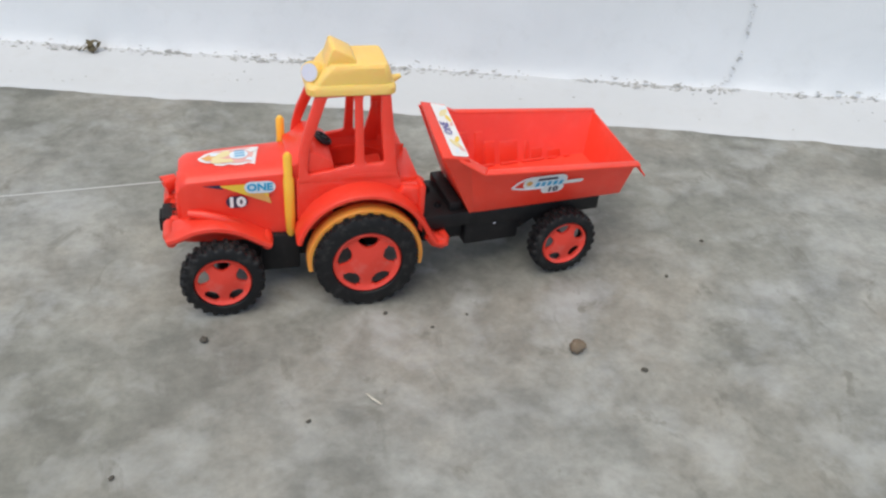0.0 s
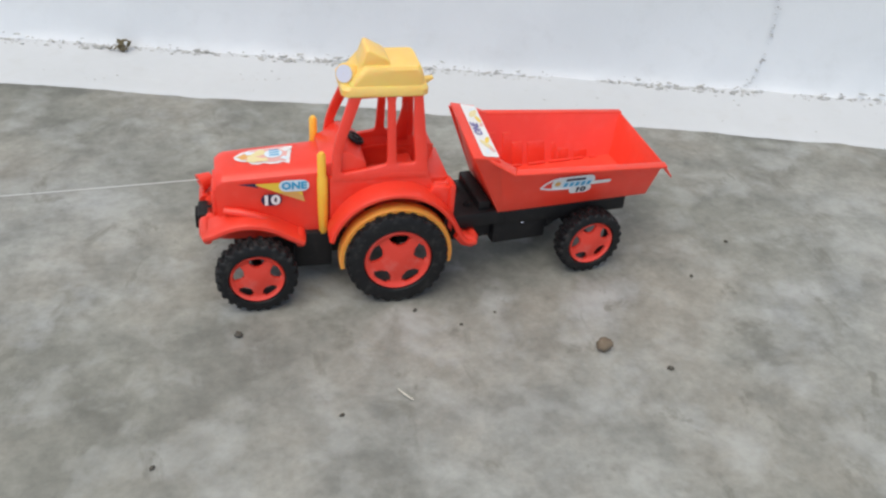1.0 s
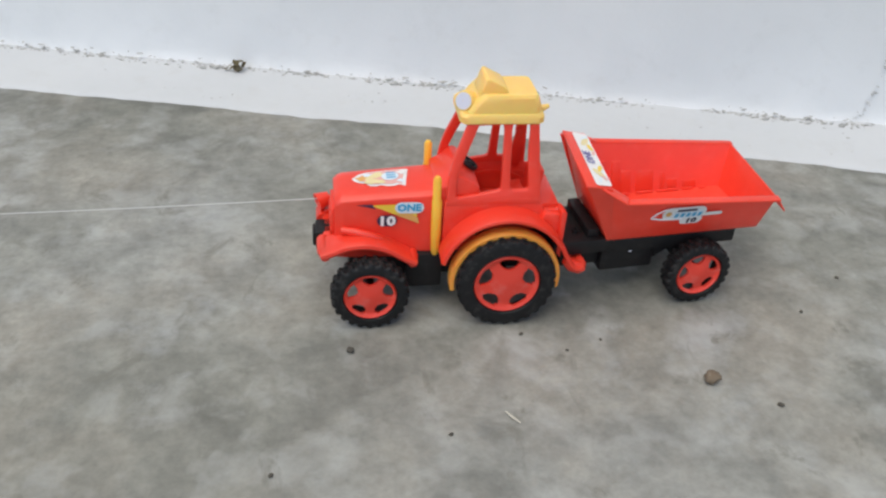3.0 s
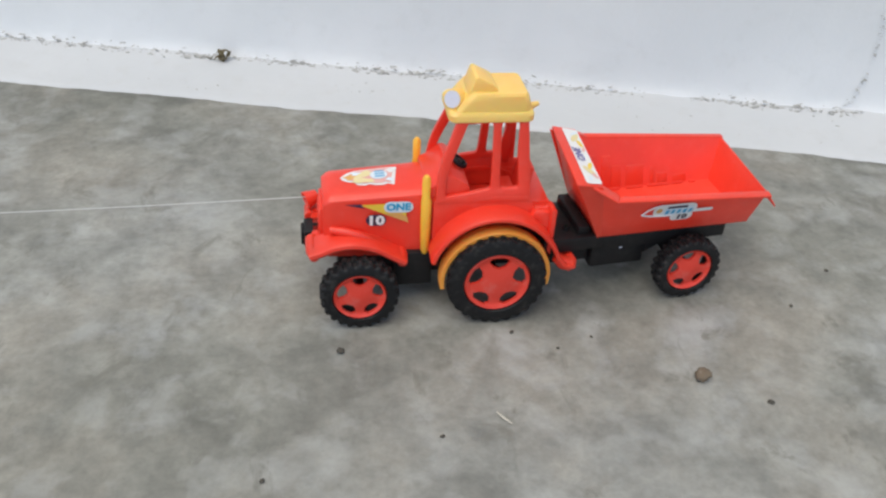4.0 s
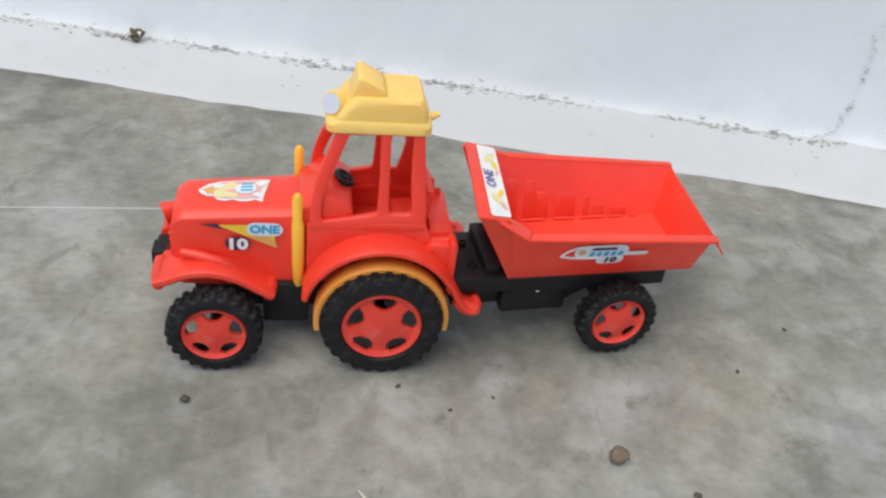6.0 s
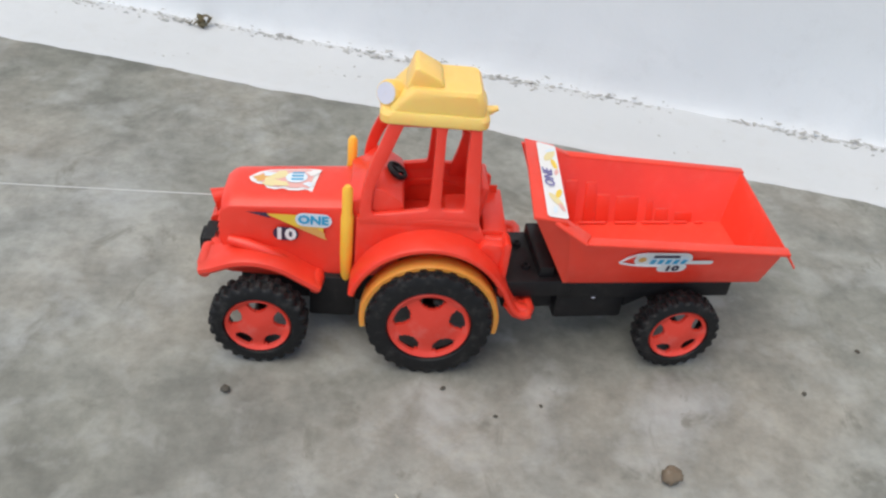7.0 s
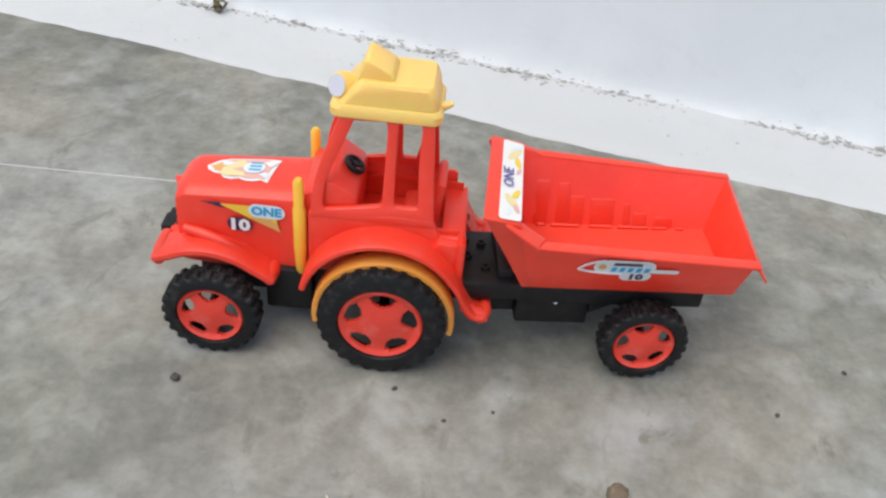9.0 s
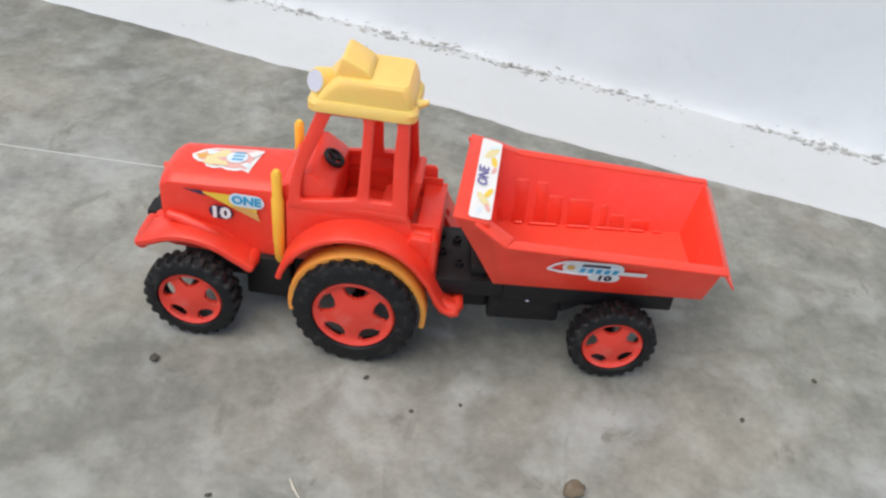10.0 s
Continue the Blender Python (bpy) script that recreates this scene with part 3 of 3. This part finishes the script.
lettering("side_number", "10", 0.0092, Matrix.Translation((-0.0745, SIDE_Y - 0.0016, 0.0638)) @ flat @ Matrix.Diagonal((1.2, 1, 1, 1)), WHITE_S, side_sticker, 0.0004)


def on_top(d):
    return lambda u, v: (u, v, hood_top(u, v) + 0.0004 + d)


shield = dense([(-0.0950, 0.0015), (-0.0935, -0.0020), (-0.0900, -0.0045), (-0.0868, -0.0052), (-0.0845, -0.0082), (-0.0805, -0.0092), (-0.0772, -0.0082), (-0.0735, -0.0098), (-0.0690, -0.0100), (-0.0660, -0.0090), (-0.0622, -0.0108), (-0.0612, -0.0040), (-0.0590, 0.0095), (-0.0640, 0.0104), (-0.0760, 0.0098), (-0.0850, 0.0092), (-0.0905, 0.0066)], 0.002)


def shrunk(o, s):
    cu, cv = sum(p[0] for p in o) / len(o), sum(p[1] for p in o) / len(o)
    return [(cu + (u - cu) * s, cv + (v - cv) * s) for u, v in o]


top_sticker = part("top_sticker", sheet(shield, on_top(0), (0, 0.35, 0.7, 1.0)), WHITE_S, tractor, "shield-shaped white and pink paper sticker")
part("sticker_field", sheet(shrunk(shield, 0.84), on_top(0.0003), (0, 0.35, 0.7, 1.0)), PINK_S, top_sticker)
for k, (u, v, q, mat) in enumerate(((-0.0885, 0.0005, 0.0030, TAN_S), (-0.0850, 0.0040, 0.0026, PALE_S), (-0.0835, -0.0030, 0.0034, STRAW_S), (-0.0790, 0.0035, 0.0036, STRAW_S), (-0.0775, -0.0050, 0.0026, STRAW_S), (-0.0645, -0.0055, 0.0018, PALE_S), (-0.0630, 0.0050, 0.0026, WHITE_S))):
    ragged = [(u + q * (1 + 0.35 * math.sin(3 * a + k)) * math.cos(a) * 1.3, v + q * (1 + 0.3 * math.sin(2 * a + 2 * k)) * math.sin(a)) for a in (2 * math.pi * j / 14 for j in range(14))]
    part("sticker_patch", sheet(ragged, on_top(0.00035 + 0.00003 * k)), mat, top_sticker)
part("sticker_patch", sheet(pill(-0.0765, -0.0655, -0.0045, 0.0055), on_top(0.0007)), PALE_S, top_sticker)
for k in range(3):
    part("sticker_bar", sheet(dense([(-0.0735, -0.0022 + 0.003 * k), (-0.0675, -0.0022 + 0.003 * k), (-0.0675, -0.0008 + 0.003 * k), (-0.0735, -0.0008 + 0.003 * k)], 0.002), on_top(0.0009)), BLUE_S, top_sticker)

# ---- toy trailer ----
trailer = holder("toy_trailer", pose(0.0706, 0.0441, 0, 0, 0, 5.2))
tagged(trailer, "red plastic tipping trailer on black chassis, hitched to toy", "toy trailer")

FLOOR_W, T = 0.0487, 0.0020


def skin(rings, thick):
    """An open shell: one ring of points after another, made thick inwards."""
    bm = loft(rings, True, False)
    bm.faces.new([v for v in bm.verts][:len(rings[0])][::-1])
    bmesh.ops.recalc_face_normals(bm, faces=bm.faces)
    bmesh.ops.solidify(bm, geom=bm.faces[:], thickness=thick)
    return bm


# rim points (u, v, w): near front, bend, rear, then the far side; and the foot under each
RIM = [(-0.0120, -0.0335, 0.0945), (0.0035, -0.0365, 0.0855), (0.1085, -0.0350, 0.0772), (0.1085, 0.0385, 0.0778), (0.0045, 0.0400, 0.0865), (-0.0100, 0.0345, 0.0955)]
FOOT = [(-0.0020, -0.0240, FLOOR_W), (0.0100, -0.0242, FLOOR_W), (0.1030, -0.0255, FLOOR_W), (0.1030, 0.0285, FLOOR_W), (0.0100, 0.0290, FLOOR_W), (-0.0020, 0.0285, FLOOR_W)]


def slew(p):
    """The tray's mouth is a little askew: its far side sits further back than its near side."""
    return (p[0] + 0.09 * p[1], p[1], p[2])


tub = bevel(skin([FOOT, [slew(p) for p in RIM]], 0.0016), 0.0012, 2, 30)
tray = part("tipping_tray", tub, TRAY, trailer, "glossy red open tray with flared rim", 30)
# rim flanges
def strip(a, b, c, d, thick=0.0018, r=0.0006):
    low = [slew(p) for p in (a, b, c, d)]
    return hexa([(p[0], p[1], p[2] - thick) for p in low] + low, r)


part("side_rim", strip((0.0010, -0.0408, 0.0866), (0.1090, -0.0392, 0.0775), (0.1090, -0.0335, 0.0780), (0.0045, -0.0350, 0.0864)), TRAY, tray)
part("side_rim", strip((0.0050, 0.0385, 0.0874), (0.1090, 0.0368, 0.0786), (0.1090, 0.0422, 0.0782), (0.0030, 0.0438, 0.0878)), TRAY, tray)
part("corner_rim", strip((-0.0155, -0.0365, 0.0962), (0.0010, -0.0410, 0.0864), (0.0050, -0.0325, 0.0858), (-0.0080, -0.0295, 0.0934)), TRAY, tray)
part("corner_rim", strip((-0.0120, 0.0330, 0.0968), (0.0050, 0.0383, 0.0876), (0.0030, 0.0440, 0.0878), (-0.0130, 0.0372, 0.0972)), TRAY, tray)
part("rear_lip", strip((0.1070, -0.0392, 0.0780), (0.1132, -0.0400, 0.0700), (0.1138, 0.0432, 0.0706), (0.1070, 0.0422, 0.0786)), TRAY, tray)
part("front_flange", strip((-0.0255, -0.0352, 0.0985), (-0.0080, -0.0345, 0.0944), (-0.0055, 0.0360, 0.0957), (-0.0225, 0.0362, 0.0997), 0.002), TRAY, tray)
part("front_apron", hexa([(-0.0045, -0.0240, 0.0500), (-0.0020, -0.0240, 0.0500), (-0.0020, 0.0280, 0.0500), (-0.0045, 0.0280, 0.0500),
                          *(slew(p) for p in ((-0.0250, -0.0345, 0.0975), (-0.0215, -0.0345, 0.0975), (-0.0185, 0.0355, 0.0985), (-0.0220, 0.0355, 0.0985)))], 0.0006), TRAY, tray)
for y_low, y_top, inward in ((-0.0241, -0.0350, 1), (0.0286, 0.0360, -1)):
    low, top = sorted((y_low, y_low + 0.0014 * inward)), sorted((y_top, y_top + 0.0018 * inward))
    part("front_cheek", hexa([(-0.0042, low[0], 0.0492), (0.0030, low[0], 0.0492), (0.0030, low[1], 0.0492), (-0.0042, low[1], 0.0492),
                              *(slew(p) for p in ((-0.0240, top[0], 0.0976), (-0.0080, top[0], 0.0938), (-0.0080, top[1], 0.0938), (-0.0240, top[1], 0.0976)))], 0.0), TRAY, tray)
# raised bars on the far inner wall, and the bead along the tray's floor
def far_wall(u, w):
    t = (w - FLOOR_W) / (0.0865 - 0.083 * u - FLOOR_W)
    return 0.0288 + t * 0.0108 - 0.0022


for u0, u1, top in ((0.0070, 0.0145, 0.0745), (0.0195, 0.0255, 0.0735), (0.0265, 0.0340, 0.0665), (0.0380, 0.0510, 0.0655), (0.0565, 0.0600, 0.0635), (0.0620, 0.0695, 0.0585), (0.0740, 0.0840, 0.0565)):
    y0, y1 = far_wall(u0, 0.0508), far_wall(u0, top)
    part("moulded_step", hexa([(u0, y0 - 0.0003, 0.0508), (u1, y0 - 0.0003, 0.0508), (u1, y0 + 0.0012, 0.0508), (u0, y0 + 0.0012, 0.0508),
                               (u0, y1 - 0.0003, top), (u1, y1 - 0.0003, top), (u1, y1 + 0.0012, top), (u0, y1 + 0.0012, top)], 0.0004, 2), TRAY, tray)
for u0, u1 in ((0.0085, 0.0140), (0.0165, 0.0330), (0.0375, 0.0510), (0.0535, 0.0710), (0.0725, 0.0815), (0.0855, 0.0910)):
    part("floor_bead", tube([(u0, 0.0264, 0.0508), (u0 + 0.001, 0.0262, 0.0512), (u1 - 0.001, 0.0262, 0.0512), (u1, 0.0264, 0.0508)], [0.0004, 0.0009, 0.0009, 0.0004], 8), TRAY, tray)

chassis = merge(box(-0.0050, 0.0330, -0.0215, 0.0215, 0.0225, 0.0470, 0.002), box(-0.0050, 0.0900, -0.0225, 0.0225, 0.0370, 0.0484, 0.001),
                prism([(0.0330, 0.0300), (0.0450, 0.0370), (0.0330, 0.0370)], -0.0210, 0.0210))
part("chassis", chassis, BLACK, trailer, "black plastic chassis")
drawbar = merge(box(-0.0400, 0.0010, -0.0240, 0.0200, 0.0400, 0.0500, 0.001), box(-0.0160, -0.0078, -0.0200, 0.0200, 0.0480, 0.0560, 0.001), box(-0.0330, -0.0050, -0.0180, 0.0160, 0.0270, 0.0410, 0.002))
draw = part("drawbar", drawbar, BLACK, trailer, "black hitch plate with pegs")
for u, v in ((-0.0300, -0.0030), (-0.0215, -0.0120), (-0.0135, 0.0020), (-0.0225, 0.0075), (-0.0310, 0.0110), (-0.0120, -0.0140)):
    part("peg", moved(lathe([(0.0002, 0.0), (0.0024, 0.0), (0.0022, 0.0024), (0.0014, 0.0024), (0.0012, 0.0008), (0.0002, 0.0008)], 14), Matrix.Translation((u, v, 0.0498)) @ pose(0, 0, 0, 90, 0, 0)), BLACK, draw)
part("screw", moved(lathe([(0.0002, -0.0006), (0.0012, -0.0006), (0.0012, 0.0006), (0.0002, 0.0006)], 12), Matrix.Translation((0.0150, -0.0218, 0.0380))), SILVER_S, trailer, "small steel screw")

for side in (-1, 1):
    far = side > 0
    wheel(trailer, 0.0604, side * 0.0385, 0.0230, 0.0230, 0.0162, 0.0135, 24, 8 if not far else 30, -1.0 if not far else 0, far)
part("trailer_axle", tube([(0.0604, -0.025, 0.0225), (0.0604, 0.025, 0.0225)], 0.0026, 12), BLACK, trailer)
part("axle_mount", box(0.0540, 0.0670, -0.0120, 0.0120, 0.0200, 0.0380, 0.001), BLACK, trailer)


# stickers on the tray
def on_tray(d):
    def go(u, w):
        t = (w - FLOOR_W) / (0.0855 - 0.079 * max(0, u - 0.0035) - FLOOR_W)
        return (u, -(0.0245 + 0.0120 * t) - 0.0007 - d, w)
    return go


tray_sticker = part("tray_sticker", sheet(dense(pill(0.0270, 0.0570, 0.0652, 0.0762), 0.003), on_tray(0.0)), WHITE_S, trailer, "white swoosh sticker with blue bars and number 10")
part("sticker_plate", sheet(pill(0.0410, 0.0565, 0.0598, 0.0672), on_tray(0.0001)), WHITE_S, tray_sticker)
part("sticker_tail", sheet(pill(0.0540, 0.0690, 0.0666, 0.0698), on_tray(0.0001)), WHITE_S, tray_sticker)
for pts in ([(0.0200, 0.0680), (0.0230, 0.0720), (0.0275, 0.0748), (0.0320, 0.0758)], [(0.0200, 0.0680), (0.0260, 0.0664), (0.0330, 0.0656), (0.0420, 0.0652)]):
    part("sticker_line", tube([on_tray(0.0001)(*q) for q in pts], 0.0006, 6), WHITE_S, tray_sticker)
part("sticker_field", sheet(pill(0.0340, 0.0555, 0.0662, 0.0738), on_tray(0.0002)), PALE_S, tray_sticker)
part("sticker_bar", sheet(dense([(0.0360, 0.0722), (0.0500, 0.0722), (0.0495, 0.0742), (0.0365, 0.0742)], 0.003), on_tray(0.0004)), NAVY_S, tray_sticker)
for k in range(5):
    part("sticker_bar", sheet(dense([(0.0355 + 0.004 * k, 0.0672), (0.0380 + 0.004 * k, 0.0672), (0.0386 + 0.004 * k, 0.0708), (0.0361 + 0.004 * k, 0.0708)], 0.003), on_tray(0.0004)), BLUE_S, tray_sticker)
part("sticker_dot", sheet(pill(0.0290, 0.0330, 0.0688, 0.0728), on_tray(0.0005)), TAN_S, tray_sticker)
ty = on_tray(0.0006)(0.0487, 0.0632)
lettering("tray_number", "10", 0.0062, Matrix.Translation(ty) @ pose(0, 0, 0, 109, 0, 0) @ Matrix.Diagonal((1.25, 1, 1, 1)), NAVY_S, tray_sticker, 0.0002)


def on_flange(d):
    return lambda u, v: (u + 0.0048 + 0.125 * v, v + 0.0005, 0.0990 - 0.0033 * (u + 0.0280) / 0.014 + 0.017 * v + 0.0005 + d)


label_out = dense([(-0.0222, -0.0325), (-0.0210, -0.0338), (-0.0125, -0.0330), (-0.0115, -0.0320), (-0.0115, 0.0320), (-0.0125, 0.0330), (-0.0210, 0.0338), (-0.0222, 0.0325)], 0.003)
flange_sticker = part("flange_sticker", sheet(label_out, on_flange(0)), WHITE_S, trailer, "long white sticker reading ONE")
for k, (u, v, q, turn, mat) in enumerate(((-0.0160, 0.0215, 0.0062, 62, STRAW_S), (-0.0142, 0.0140, 0.0045, 100, YELLOW_S), (-0.0150, 0.0270, 0.0036, 40, PALE_S), (-0.0136, 0.0065, 0.0030, 75, PINK_S), (-0.0165, -0.0190, 0.0060, 120, STRAW_S), (-0.0145, -0.0130, 0.0042, 70, YELLOW_S), (-0.0140, -0.0245, 0.0034, 110, PINK_S), (-0.0178, -0.0275, 0.0030, 80, PALE_S))):
    c, n = math.cos(radians(turn)), math.sin(radians(turn))
    leaf = [(u + q * (math.cos(a) * c - 0.34 * math.sin(a) * n), v + q * (math.cos(a) * n + 0.34 * math.sin(a) * c)) for a in (2 * math.pi * j / 14 for j in range(14))]
    part("sticker_patch", sheet([(min(-0.0118, max(-0.0218, p)), w) for p, w in leaf], on_flange(0.0002 + 0.00003 * k)), mat, flange_sticker)
lettering("flange_word", "ONE", 0.0075, Matrix.Translation((-0.0135, 0.0005, 0.0979)) @ pose(0, 0, 0, 0, 13, 0) @ pose(0, 0, 0, 0, 0, 84) @ Matrix.Diagonal((1.1, 1, 1, 1)), VIOLET_S, flange_sticker, 0.0001)

# ---- pull thread ----
start = LEVEL @ Vector((-0.1147, YC + 0.0200, 0.0566))
run = [start + Vector((-1.0, 0.25, -0.155)) * (0.36 * k / 24) + Vector((0, 0, -0.0015 * math.sin(math.pi * k / 24))) for k in range(25)]
tail = [run[-1] + Vector((-0.06 * k, 0.012 * k, 0)) for k in range(1, 16)]
for p in tail:
    p.z = 0.0006
run[-1].z = max(run[-1].z, 0.0006)
thread = part("pull_thread", tube([tuple(p) for p in run + tail], 0.00032, 6), THREAD)
tagged(thread, "thin white cotton thread tied to the tractor", "thread")


# ---- small litter on the floor ----
def lump(name, x, y, size, mat, label, cat, seed, flat=0.7, turn=0.0, long=1.0):
    bm = bmesh.new()
    bmesh.ops.create_icosphere(bm, subdivisions=3, radius=1.0)
    for v in bm.verts:
        n = noise.fractal(v.co * 1.3 + Vector((seed, seed * 2.1, 0)), 1.0, 2.0, 4)
        v.co *= 1 + 0.35 * n
        v.co = Vector((v.co.x * size * long, v.co.y * size, v.co.z * size * flat))
    low = min(v.co.z for v in bm.verts)
    for v in bm.verts:
        v.co.z -= low + size * 0.12
    ob = part(name, bm, mat, angle=50)
    ob.matrix_basis = pose(x, y, -0.0005, 0, 0, turn)
    tagged(ob, label, cat, group="grit on the floor")
    return ob


lump("pebble", 0.1170, -0.0640, 0.0046, STONE, "small brown clod lying on the cement", "pebble", 1.0, 0.8)
lump("grit", -0.0992, -0.0165, 0.0024, DARKBIT, "dark crumb of grit on the cement", "grit", 2.0)
for k, (x, y, s) in enumerate(((0.036, -0.028, 0.0009), (0.010, -0.010, 0.0011), (0.205, -0.005, 0.0011), (0.250, 0.030, 0.0011), (0.150, -0.088, 0.0015), (-0.047, -0.091, 0.0011), (-0.145, -0.110, 0.0012), (0.060, -0.020, 0.0008))):
    lump("grit", x, y, s, DARKBIT, "dark crumb of grit on the cement", "grit", 3.0 + k, 0.6, 40 * k, 1.4)
for x, y, turn, ln in ((-0.010, -0.082, 125, 0.006),):
    st = part("straw", tube([(-ln, 0, 0.0006), (0, 0.0006, 0.0010), (ln, 0, 0.0006)], [0.0003, 0.0006, 0.0003], 6), STRAW)
    st.matrix_basis = pose(x, y, 0, 0, 0, turn)
    tagged(st, "pale dry straw lying on the cement", "straw")


# ---- dirt, crumbs and a crack along the wall's foot ----
def specks(count, place, seed, small, large):
    """Ragged flattened crumbs; place(rng) gives each one's middle, or None for a gap."""
    rng = random.Random(seed)
    bms = []
    while len(bms) < count:
        spot = place(rng)
        if spot is None:
            continue
        s = rng.uniform(small, large) * rng.uniform(0.4, 1.0)
        bm = bmesh.new()
        bmesh.ops.create_icosphere(bm, subdivisions=1, radius=1.0)
        for v in bm.verts:
            v.co *= rng.uniform(0.35, 1.4)
        bms.append(moved(bm, Matrix.Translation(spot) @ pose(0, 0, 0, rng.uniform(-20, 20), rng.uniform(-30, 30), 0) @ Matrix.Diagonal((s * rng.uniform(1.0, 2.8), s * 0.8, s * 0.6, 1))))
    return merge(*bms)


def at_foot(rng):
    x = rng.uniform(-0.9, 0.9)
    if wavy(x, 0, 8, 2.4) < -0.02:
        return None
    spread = abs(rng.gauss(0, 0.0045))
    if rng.random() < 0.6:
        return (x, STRIP - 0.006 - spread, 0.0034)
    return (x, STRIP - 0.0065 + 0.002 * wavy(x, 0, 30, 5.5), 0.003 + spread * 0.7)


def on_strip(rng):
    x = rng.uniform(-0.8, 0.8)
    y = rng.uniform(0.01, STRIP - 0.012)
    return (x, y, 0.0018 + 0.0022 * (y / STRIP) ** 2) if wavy(x, y, 14, 6.6) > 0.1 else None


def on_crack(rng):
    t = rng.random()
    pts = [(0.315, 0.105), (0.318, 0.079), (0.3187, 0.040), (0.313, 0.012), (0.301, 0.004)]
    k = min(3, int(t * 4))
    f = t * 4 - k
    x, z = (pts[k][j] + (pts[k + 1][j] - pts[k][j]) * f for j in (0, 1))
    return (x + rng.gauss(0, 0.0012), STRIP - 0.0005, z + rng.gauss(0, 0.0012))


for name, bm, label, kind in (("dirt_seam", specks(1150, at_foot, 11, 0.0006, 0.0022), "grey dirt gathered where wall meets floor", "dirt"),
                              ("dirt_crumbs", specks(90, on_strip, 17, 0.0004, 0.0012), "small dirty crumbs on the limewashed strip", "dirt"),
                              ("wall_crack", specks(70, on_crack, 3, 0.0004, 0.0013), "grimy crumbling crack in the whitewashed wall", "crack")):
    ob = part(name, bm, GRIME)
    ob.matrix_basis = wall_m
    tagged(ob, label, kind, kind="stuff")


def leaf_clump():
    rng = random.Random(5)
    bms = []
    for k in range(9):
        a = rng.uniform(0, 360)
        ln = rng.uniform(0.004, 0.010)
        leaf = bmesh.new()
        rows = []
        for j in range(6):
            t = j / 5
            w = 0.0022 * math.sin(math.pi * min(1, t * 0.95 + 0.05))
            rows.append([leaf.verts.new((ln * t, s * w, 0.002 * math.sin(t * 3 + k) + 0.0006 * abs(s) + 0.0006 * k)) for s in (-1, 0, 1)])
        for a0, b0 in zip(rows, rows[1:]):
            for j in (0, 1):
                leaf.faces.new((a0[j], a0[j + 1], b0[j + 1], b0[j]))
        bms.append(moved(leaf, Matrix.Translation((rng.uniform(-0.006, 0.006), rng.uniform(-0.001, 0.003), 0)) @ pose(0, 0, 0, rng.uniform(-20, 20), 0, a)))
    return merge(*bms)


clump = part("dry_leaves", leaf_clump(), DRYLEAF)
clump.matrix_basis = wall_m @ Matrix.Translation((-0.305, STRIP - 0.014, 0.0040)) @ Matrix.Diagonal((1.7, 1.2, 1.5, 1))
tagged(clump, "small clump of dry grey-brown leaves at the foot of the wall", "leaves")
